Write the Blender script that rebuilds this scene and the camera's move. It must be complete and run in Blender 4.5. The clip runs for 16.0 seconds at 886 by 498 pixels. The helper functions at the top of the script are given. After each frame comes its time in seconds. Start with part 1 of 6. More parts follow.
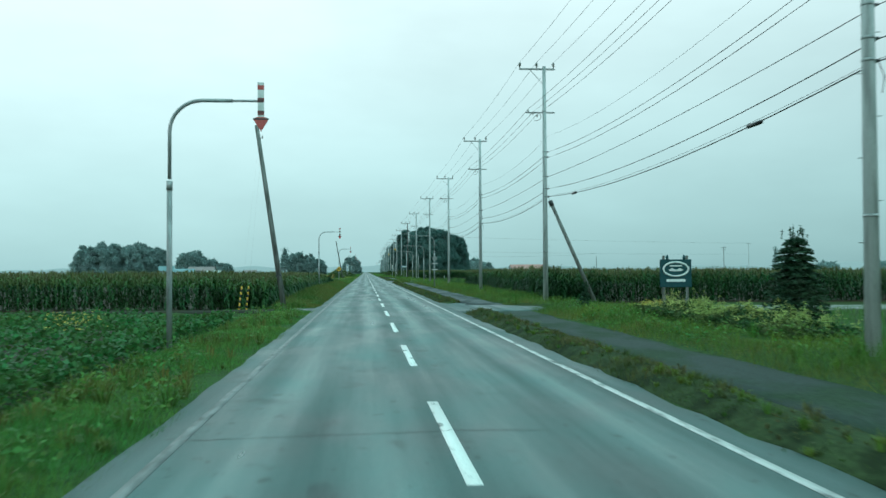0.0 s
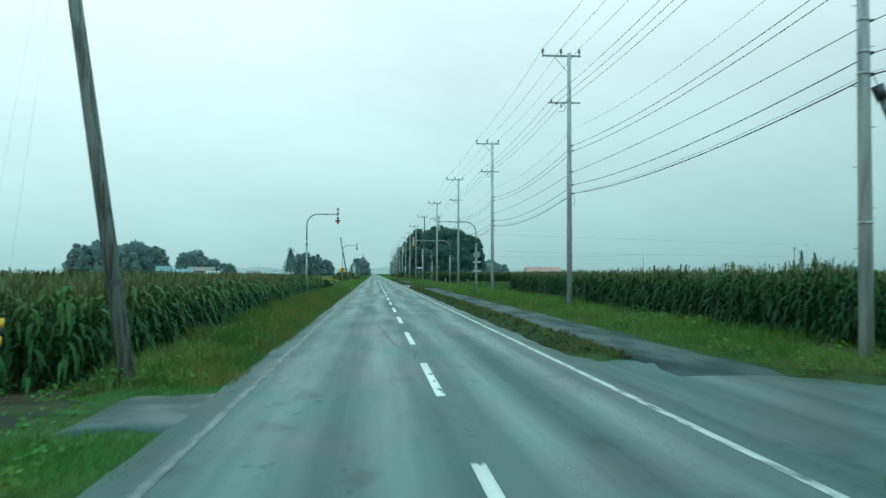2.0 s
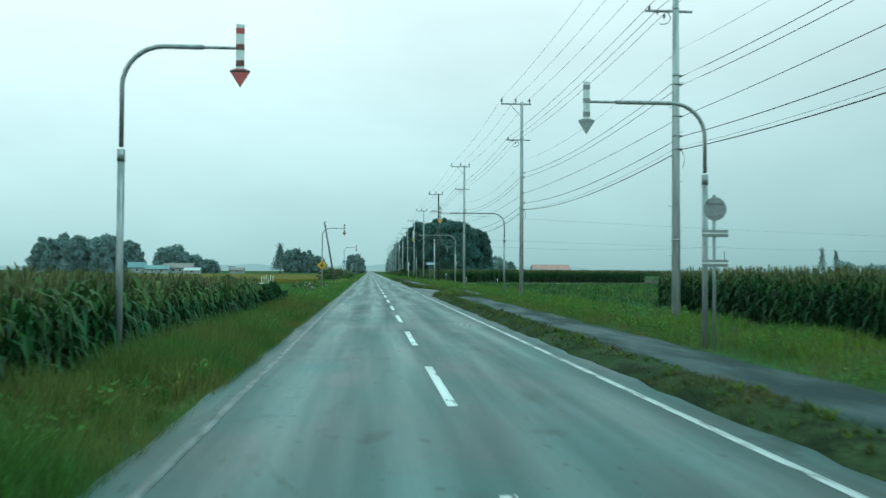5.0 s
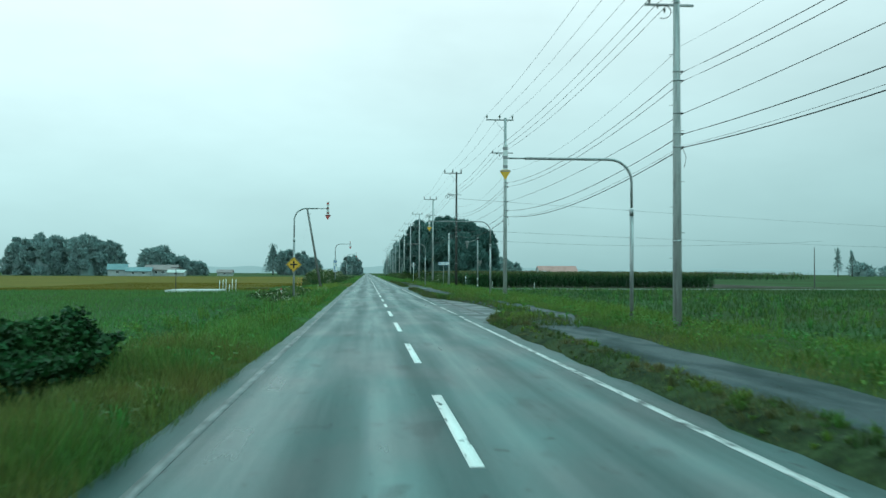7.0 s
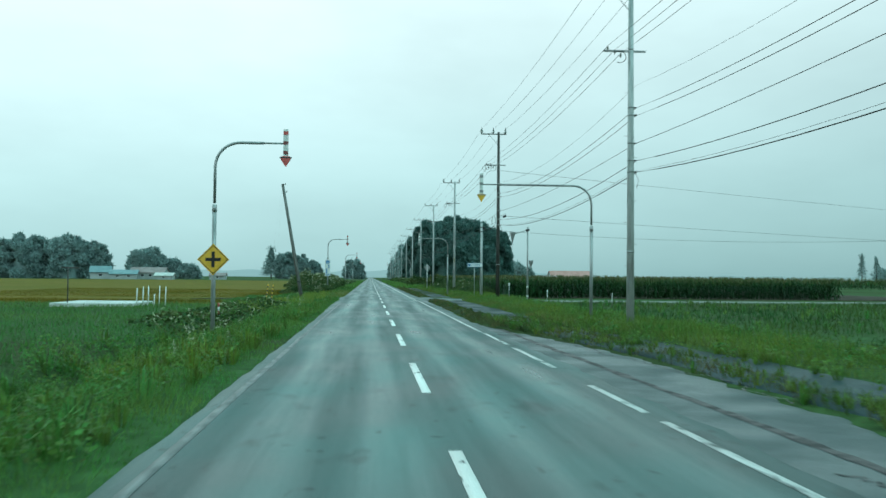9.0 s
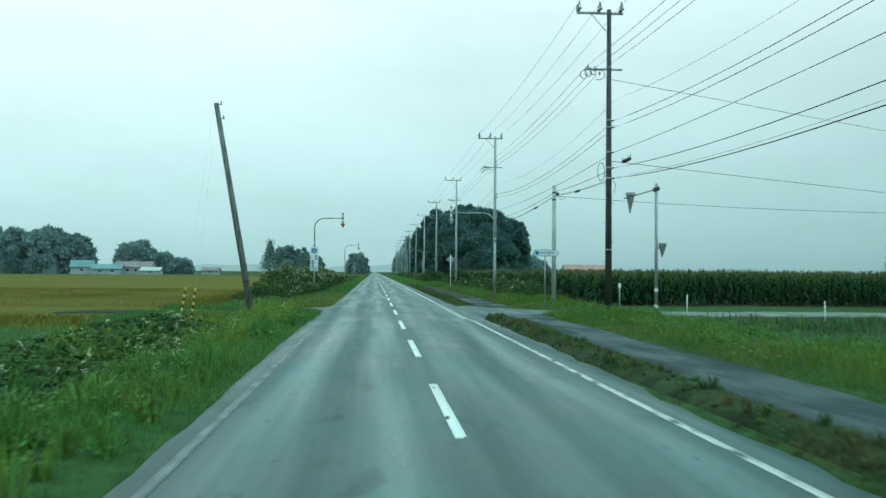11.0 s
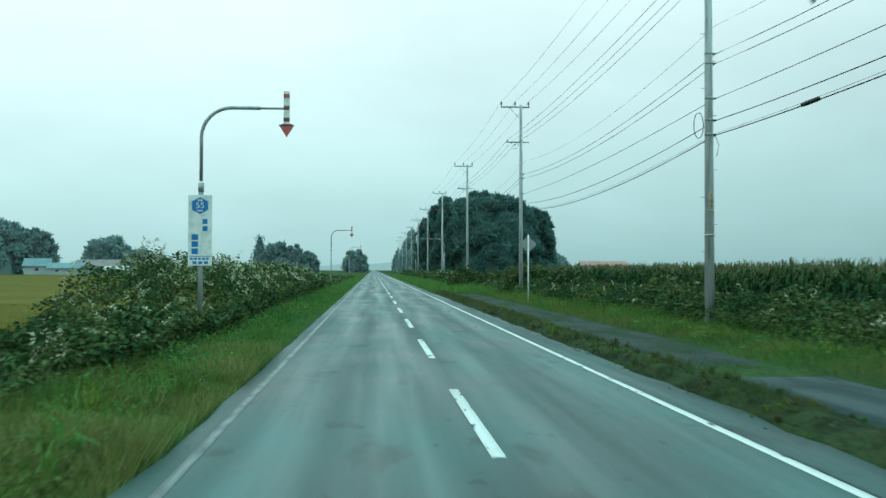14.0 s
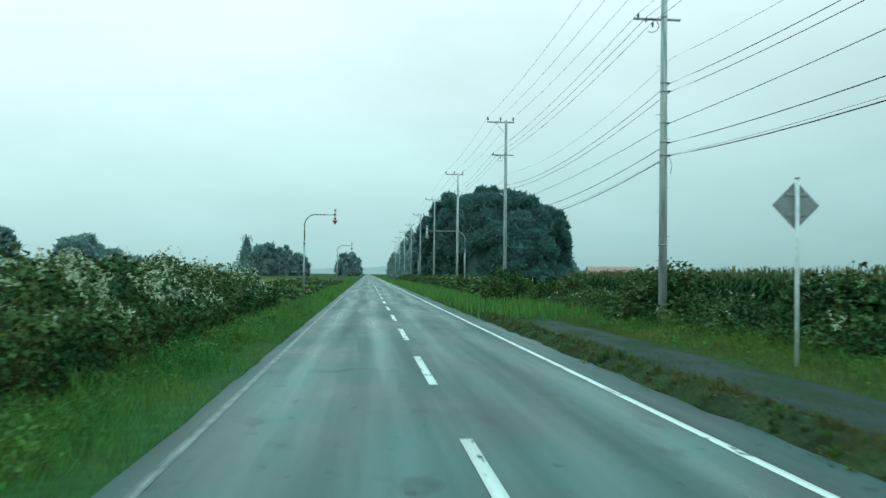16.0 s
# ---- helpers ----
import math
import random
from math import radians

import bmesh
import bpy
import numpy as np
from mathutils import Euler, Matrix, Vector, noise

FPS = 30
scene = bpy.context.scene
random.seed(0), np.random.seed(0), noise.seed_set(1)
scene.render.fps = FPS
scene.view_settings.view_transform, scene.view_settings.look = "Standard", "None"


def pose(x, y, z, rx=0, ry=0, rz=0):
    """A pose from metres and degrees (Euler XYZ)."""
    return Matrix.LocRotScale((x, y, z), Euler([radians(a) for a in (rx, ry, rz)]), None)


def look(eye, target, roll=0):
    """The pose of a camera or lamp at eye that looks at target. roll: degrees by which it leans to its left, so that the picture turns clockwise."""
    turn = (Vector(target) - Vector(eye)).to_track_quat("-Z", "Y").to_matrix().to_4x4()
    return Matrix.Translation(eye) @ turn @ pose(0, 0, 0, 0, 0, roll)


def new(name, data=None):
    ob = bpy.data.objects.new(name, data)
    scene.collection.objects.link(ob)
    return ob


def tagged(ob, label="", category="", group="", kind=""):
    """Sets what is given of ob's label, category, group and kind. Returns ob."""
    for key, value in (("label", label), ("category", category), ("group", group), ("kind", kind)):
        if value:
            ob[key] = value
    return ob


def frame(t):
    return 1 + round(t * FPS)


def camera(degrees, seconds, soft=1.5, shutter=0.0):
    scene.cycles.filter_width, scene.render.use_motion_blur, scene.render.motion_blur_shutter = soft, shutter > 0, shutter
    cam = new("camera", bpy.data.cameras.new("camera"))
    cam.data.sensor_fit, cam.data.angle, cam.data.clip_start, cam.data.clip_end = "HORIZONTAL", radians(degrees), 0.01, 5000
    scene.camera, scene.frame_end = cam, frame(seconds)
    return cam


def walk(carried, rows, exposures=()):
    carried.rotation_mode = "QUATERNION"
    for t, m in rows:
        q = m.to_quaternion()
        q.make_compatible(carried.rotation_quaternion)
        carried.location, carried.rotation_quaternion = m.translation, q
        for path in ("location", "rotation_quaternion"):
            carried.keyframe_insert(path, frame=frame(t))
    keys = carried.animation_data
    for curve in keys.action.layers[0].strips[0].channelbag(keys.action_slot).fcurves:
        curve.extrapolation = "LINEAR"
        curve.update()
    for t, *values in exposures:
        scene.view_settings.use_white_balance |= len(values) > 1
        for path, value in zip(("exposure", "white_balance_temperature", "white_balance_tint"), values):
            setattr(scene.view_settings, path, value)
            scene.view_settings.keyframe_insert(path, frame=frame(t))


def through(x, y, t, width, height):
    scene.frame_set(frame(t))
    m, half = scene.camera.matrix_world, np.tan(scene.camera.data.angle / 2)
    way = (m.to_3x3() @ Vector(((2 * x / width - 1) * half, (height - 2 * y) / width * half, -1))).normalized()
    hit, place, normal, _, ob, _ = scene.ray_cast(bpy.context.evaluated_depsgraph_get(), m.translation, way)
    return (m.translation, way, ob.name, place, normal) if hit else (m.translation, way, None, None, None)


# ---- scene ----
cam = camera(52.3, 16.0, soft=1.45, shutter=0.2)
PATH = [
    (0, (-0.954, 7.018, 1.874), (-0.782, 9.01, 1.923), -0.3),
    (0.5, (-0.969, 15.562, 1.877), (-0.803, 17.555, 1.93), 0.1),
    (1, (-0.95, 24.036, 1.892), (-0.792, 26.029, 1.949), 0.1),
    (1.5, (-1.001, 32.571, 1.868), (-0.846, 34.564, 1.913), 0.1),
    (2, (-1.026, 41.139, 1.87), (-0.874, 43.132, 1.924), 0.1),
    (2.5, (-1.085, 49.959, 1.902), (-0.937, 51.952, 1.958), -0.0),
    (3, (-1.123, 58.555, 1.844), (-0.972, 60.548, 1.892), -0.3),
    (3.5, (-1.146, 67.105, 1.81), (-0.991, 69.098, 1.87), 0.3),
    (4, (-1.156, 75.698, 1.81), (-0.996, 77.691, 1.859), 0.5),
    (6.5, (-1.09, 117.818, 1.88), (-0.923, 119.81, 1.93), -0.1),
    (7, (-1.064, 126.282, 1.857), (-0.896, 128.274, 1.91), 0.2),
    (7.5, (-1.028, 134.817, 1.82), (-0.859, 136.809, 1.878), -0.3),
    (8, (-1.008, 143.48, 1.842), (-0.84, 145.472, 1.898), 0.3),
    (8.5, (-0.964, 151.898, 1.857), (-0.799, 153.891, 1.91), 0.7),
    (9, (-0.94, 160.211, 1.876), (-0.779, 162.204, 1.939), 0.5),
    (9.5, (-0.936, 168.796, 1.888), (-0.776, 170.789, 1.942), 0.6),
    (12, (-1.162, 211.354, 1.96), (-1.014, 213.348, 2.01), 0.3),
    (12.5, (-1.216, 219.875, 1.95), (-1.067, 221.869, 2.001), 0.5),
    (13, (-1.234, 228.441, 1.916), (-1.085, 230.435, 1.967), 0.7),
    (13.5, (-1.269, 237.267, 1.881), (-1.119, 239.261, 1.935), 0.5),
    (14, (-1.25, 246.02, 1.852), (-1.095, 248.013, 1.898), 0.1),
    (14.5, (-1.259, 254.644, 1.818), (-1.097, 256.637, 1.871), 0.3),
    (15, (-1.197, 263.103, 1.818), (-1.03, 265.095, 1.876), 0.4),
    (15.5, (-1.142, 271.527, 1.803), (-0.973, 273.52, 1.858), 0.5),
    (16, (-1.121, 279.981, 1.826), (-0.954, 281.973, 1.882), 0.7),
]
walk(cam, [(t, look(eye, target, roll)) for t, eye, target, roll in PATH], exposures=((0.0, 0.18, 5650, -12.4), (9.7, 0.18, 5650, -12.4), (12.0, 0.21, 5700, -12.1), (16.0, 0.21, 5700, -12.1)))
# ---------- world: rain cloud over a dim sky ----------
world = bpy.data.worlds.new("sky")
scene.world = world
world.use_nodes = True
wt = world.node_tree
wt.nodes.clear()


def wnode(kind, **sets):
    n = wt.nodes.new(kind)
    for key, value in sets.items():
        n.inputs[key].default_value = value
    return n


sky = wt.nodes.new("ShaderNodeTexSky")
sky.sky_type = "NISHITA"
sky.sun_disc = False
sky.sun_elevation = radians(52)
sky.sun_rotation = radians(130)
sky_bg = wnode("ShaderNodeBackground", Strength=0.1)
wt.links.new(sky.outputs["Color"], sky_bg.inputs["Color"])
coord = wt.nodes.new("ShaderNodeTexCoord")
sep = wt.nodes.new("ShaderNodeSeparateXYZ")
wt.links.new(coord.outputs["Generated"], sep.inputs[0])
height = wt.nodes.new("ShaderNodeValToRGB")
wt.links.new(sep.outputs["Z"], height.inputs["Fac"])
ramp = height.color_ramp
ramp.elements[0].position, ramp.elements[0].color = 0.0, (0.392, 0.525, 0.535, 1)
ramp.elements[1].position, ramp.elements[1].color = 0.34, (0.98, 0.98, 0.98, 1)
high = ramp.elements.new(0.55)
high.color = (0.62, 0.93, 0.92, 1)
mid = ramp.elements.new(0.1)
mid.color = (0.57, 0.68, 0.68, 1)
cloud = wnode("ShaderNodeTexNoise", Scale=2.2, Detail=5.0, Roughness=0.55)
stretch = wt.nodes.new("ShaderNodeMapping")
stretch.inputs["Scale"].default_value = (1.0, 0.7, 2.6)
wt.links.new(coord.outputs["Generated"], stretch.inputs["Vector"])
wt.links.new(stretch.outputs["Vector"], cloud.inputs["Vector"])
level = wnode("ShaderNodeMapRange")
level.inputs["From Min"].default_value, level.inputs["From Max"].default_value = 0.25, 0.75
level.inputs["To Min"].default_value, level.inputs["To Max"].default_value = 0.86, 1.14
wt.links.new(cloud.outputs["Fac"], level.inputs["Value"])
cloud_mul = wt.nodes.new("ShaderNodeVectorMath")
cloud_mul.operation = "MULTIPLY"
wt.links.new(height.outputs["Color"], cloud_mul.inputs[0])
wt.links.new(level.outputs["Result"], cloud_mul.inputs[1])
side = wnode("ShaderNodeMapRange")
side.inputs["From Min"].default_value, side.inputs["From Max"].default_value = -0.6, 0.6
side.inputs["To Min"].default_value, side.inputs["To Max"].default_value = 1.18, 0.78
wt.links.new(sep.outputs["X"], side.inputs["Value"])
warm = wnode("ShaderNodeMapRange")
warm.inputs["From Min"].default_value, warm.inputs["From Max"].default_value = -0.6, 0.6
warm.inputs["To Min"].default_value, warm.inputs["To Max"].default_value = 1.23, 0.75
wt.links.new(sep.outputs["X"], warm.inputs["Value"])
sides = wt.nodes.new("ShaderNodeCombineXYZ")
wt.links.new(warm.outputs["Result"], sides.inputs["X"])
for axis in "YZ":
    wt.links.new(side.outputs["Result"], sides.inputs[axis])
side_mul = wt.nodes.new("ShaderNodeVectorMath")
side_mul.operation = "MULTIPLY"
wt.links.new(cloud_mul.outputs["Vector"], side_mul.inputs[0])
wt.links.new(sides.outputs["Vector"], side_mul.inputs[1])
cloud_bg = wnode("ShaderNodeBackground", Strength=1.0)
wt.links.new(side_mul.outputs["Vector"], cloud_bg.inputs["Color"])
sky_mix = wnode("ShaderNodeMixShader", Fac=0.94)
wt.links.new(sky_bg.outputs[0], sky_mix.inputs[1])
wt.links.new(cloud_bg.outputs[0], sky_mix.inputs[2])
wout = wt.nodes.new("ShaderNodeOutputWorld")
wt.links.new(sky_mix.outputs[0], wout.inputs["Surface"])

sun_data = bpy.data.lights.new("sun", "SUN")
sun_data.energy, sun_data.angle, sun_data.color = 0.75, radians(40), (0.64, 1.0, 0.97)
sun = new("sun", sun_data)
sun.matrix_world = look((55, 55, 90), (0, 100, 0))


# ---------- materials ----------
def material(name, base, rough=0.6, spec=0.5, metal=0.0, vary=0.25, scale=3.0, fine=30.0, bump=0.2, bump_scale=60.0,
             second=None, stretch_by=(1, 1, 1), island=0.0, per_object=0.0, rough_vary=0.1, patch=(0.45, 0.62), wet=0.0):
    """A surface with large patches, fine grain and relief, in metres."""
    m = bpy.data.materials.new(name)
    m.use_nodes = True
    t = m.node_tree
    b = t.nodes["Principled BSDF"]
    geo = t.nodes.new("ShaderNodeNewGeometry")
    mp = t.nodes.new("ShaderNodeMapping")
    mp.inputs["Scale"].default_value = stretch_by
    t.links.new(geo.outputs["Position"], mp.inputs["Vector"])
    big = t.nodes.new("ShaderNodeTexNoise")
    big.inputs["Scale"].default_value, big.inputs["Detail"].default_value = scale, 4
    small = t.nodes.new("ShaderNodeTexNoise")
    small.inputs["Scale"].default_value, small.inputs["Detail"].default_value = fine, 3
    for n in (big, small):
        t.links.new(mp.outputs["Vector"], n.inputs["Vector"])
    mask = t.nodes.new("ShaderNodeMapRange")
    mask.inputs["From Min"].default_value, mask.inputs["From Max"].default_value = patch
    t.links.new(big.outputs["Fac"], mask.inputs["Value"])
    mix = t.nodes.new("ShaderNodeMix")
    mix.data_type = "RGBA"
    other = second or tuple(c * (1 - vary) for c in base)
    mix.inputs["A"].default_value, mix.inputs["B"].default_value = (*base, 1), (*other, 1)
    t.links.new(mask.outputs["Result"], mix.inputs["Factor"])
    hsv = t.nodes.new("ShaderNodeHueSaturation")
    t.links.new(mix.outputs["Result"], hsv.inputs["Color"])
    val = t.nodes.new("ShaderNodeMapRange")
    val.inputs["From Min"].default_value, val.inputs["From Max"].default_value = 0.3, 0.7
    val.inputs["To Min"].default_value, val.inputs["To Max"].default_value = 1 - vary, 1 + vary
    t.links.new(small.outputs["Fac"], val.inputs["Value"])
    last = val.outputs["Result"]
    for amount, source in ((island, geo.outputs["Random Per Island"]), (per_object, t.nodes.new("ShaderNodeObjectInfo").outputs["Random"])):
        if amount:
            r = t.nodes.new("ShaderNodeMapRange")
            r.inputs["To Min"].default_value, r.inputs["To Max"].default_value = 1 - amount, 1 + amount
            t.links.new(source, r.inputs["Value"])
            mul = t.nodes.new("ShaderNodeMath")
            mul.operation = "MULTIPLY"
            t.links.new(last, mul.inputs[0])
            t.links.new(r.outputs["Result"], mul.inputs[1])
            last = mul.outputs[0]
            if source.name == "Random Per Island":
                hue = t.nodes.new("ShaderNodeMapRange")
                hue.inputs["To Min"].default_value, hue.inputs["To Max"].default_value = 0.5 - 0.05 * amount, 0.5 + 0.05 * amount
                t.links.new(source, hue.inputs["Value"])
                t.links.new(hue.outputs["Result"], hsv.inputs["Hue"])
    t.links.new(last, hsv.inputs["Value"])
    t.links.new(hsv.outputs["Color"], b.inputs["Base Color"])
    b.inputs["Metallic"].default_value = metal
    b.inputs["Specular IOR Level"].default_value = spec
    b.inputs["Coat Weight"].default_value, b.inputs["Coat Roughness"].default_value = wet, 0.25
    rr = t.nodes.new("ShaderNodeMapRange")
    rr.inputs["To Min"].default_value, rr.inputs["To Max"].default_value = max(0.02, rough - rough_vary), min(1, rough + rough_vary)
    t.links.new(mask.outputs["Result"], rr.inputs["Value"])
    t.links.new(rr.outputs["Result"], b.inputs["Roughness"])
    if bump:
        bn = t.nodes.new("ShaderNodeTexNoise")
        bn.inputs["Scale"].default_value, bn.inputs["Detail"].default_value = bump_scale, 3
        t.links.new(mp.outputs["Vector"], bn.inputs["Vector"])
        bp = t.nodes.new("ShaderNodeBump")
        bp.inputs["Strength"].default_value, bp.inputs["Distance"].default_value = bump, 0.01
        t.links.new(bn.outputs["Fac"], bp.inputs["Height"])
        t.links.new(bp.outputs["Normal"], b.inputs["Normal"])
    return m


def leafy(name, base, second, island=0.45, rough=0.6, spec=0.25, scale=0.35, patch=(0.42, 0.6), through=0.25, wet=0.04):
    """Leaves and blades: patches of two greens, each piece a little different, some light through them."""
    m = material(name, base, rough, spec, vary=0.18, scale=scale, fine=6.0, bump=0, second=second, island=island, patch=patch, wet=wet)
    t = m.node_tree
    b = t.nodes["Principled BSDF"]
    tr = t.nodes.new("ShaderNodeBsdfTranslucent")
    src = b.inputs["Base Color"].links[0].from_socket
    t.links.new(src, tr.inputs["Color"])
    mx = t.nodes.new("ShaderNodeMixShader")
    mx.inputs["Fac"].default_value = through
    t.links.new(b.outputs[0], mx.inputs[1])
    t.links.new(tr.outputs[0], mx.inputs[2])
    t.links.new(mx.outputs[0], t.nodes["Material Output"].inputs["Surface"])
    return m


def road_material():
    """Wet, worn asphalt: polished wheel paths, patches, fine chippings, damp streaks along the road."""
    m = bpy.data.materials.new("wet_asphalt")
    m.use_nodes = True
    t = m.node_tree
    b = t.nodes["Principled BSDF"]
    geo = t.nodes.new("ShaderNodeNewGeometry")
    xyz = t.nodes.new("ShaderNodeSeparateXYZ")
    t.links.new(geo.outputs["Position"], xyz.inputs[0])

    def math_node(op, a, c=None):
        n = t.nodes.new("ShaderNodeMath")
        n.operation = op
        for i, v in enumerate((a, c)):
            if v is None:
                continue
            if isinstance(v, (int, float)):
                n.inputs[i].default_value = v
            else:
                t.links.new(v, n.inputs[i])
        return n.outputs[0]

    def noise_node(scale, detail, by):
        mp = t.nodes.new("ShaderNodeMapping")
        mp.inputs["Scale"].default_value = by
        t.links.new(geo.outputs["Position"], mp.inputs["Vector"])
        n = t.nodes.new("ShaderNodeTexNoise")
        n.inputs["Scale"].default_value, n.inputs["Detail"].default_value = scale, detail
        t.links.new(mp.outputs["Vector"], n.inputs["Vector"])
        return n.outputs["Fac"]

    def ranged(v, a, c, lo, hi):
        n = t.nodes.new("ShaderNodeMapRange")
        for key, val in zip(("From Min", "From Max", "To Min", "To Max"), (a, c, lo, hi)):
            n.inputs[key].default_value = val
        t.links.new(v, n.inputs["Value"])
        return n.outputs["Result"]

    wander = math_node("ADD", xyz.outputs["X"], ranged(noise_node(0.05, 2, (1, 1, 1)), 0.2, 0.8, -0.35, 0.35))
    # wheel paths lie about 0.75 m to both sides of each lane's middle
    lane = math_node("ABSOLUTE", math_node("SUBTRACT", math_node("ABSOLUTE", wander), 1.5))
    track = ranged(math_node("ABSOLUTE", math_node("SUBTRACT", lane, 0.75)), 0.1, 0.55, 1.0, 0.0)
    streak = noise_node(1.0, 4, (1.6, 0.06, 1))
    patchy = noise_node(0.55, 5, (1, 0.45, 1))
    grain = noise_node(90, 2, (1, 1, 1))
    c1 = ranged(patchy, 0.35, 0.68, 0.62, 1.35)
    c2 = ranged(streak, 0.3, 0.7, 0.8, 1.22)
    c3 = ranged(grain, 0.3, 0.7, 0.75, 1.3)
    c4 = ranged(track, 0, 1, 0.85, 1.3)
    v = math_node("MULTIPLY", math_node("MULTIPLY", c1, c2), math_node("MULTIPLY", c3, c4))
    # tar spots and old repairs
    v = math_node("MULTIPLY", v, ranged(noise_node(1.1, 3, (1, 0.5, 1)), 0.62, 0.68, 1.0, 0.55))
    v = math_node("MULTIPLY", v, ranged(noise_node(4.5, 2, (1, 0.6, 1)), 0.66, 0.71, 1.0, 0.45))
    col = t.nodes.new("ShaderNodeHueSaturation")
    col.inputs["Color"].default_value = (0.065, 0.101, 0.097, 1)
    t.links.new(v, col.inputs["Value"])
    t.links.new(col.outputs["Color"], b.inputs["Base Color"])
    r = math_node("ADD", ranged(streak, 0.3, 0.7, 0.56, 0.38), math_node("MULTIPLY", track, -0.08))
    r = math_node("ADD", r, ranged(patchy, 0.35, 0.7, -0.09, 0.09))
    t.links.new(r, b.inputs["Roughness"])
    b.inputs["Specular IOR Level"].default_value = 0.27
    b.inputs["Specular Tint"].default_value = (0.4, 1.0, 1.0, 1)
    bp = t.nodes.new("ShaderNodeBump")
    bp.inputs["Strength"].default_value, bp.inputs["Distance"].default_value = 0.35, 0.006
    t.links.new(grain, bp.inputs["Height"])
    t.links.new(bp.outputs["Normal"], b.inputs["Normal"])
    return m


def worn_paint(name, base, under=(0.085, 0.09, 0.09), wear=0.5, soft=0.12):
    """Road paint, rubbed through to the asphalt in patches."""
    return material(name, base, 0.5, 0.4, vary=0.1, scale=5.0, fine=40.0, bump=0.25, bump_scale=80.0, second=under,
                    stretch_by=(1.3, 0.35, 1), patch=(wear, wear + soft))


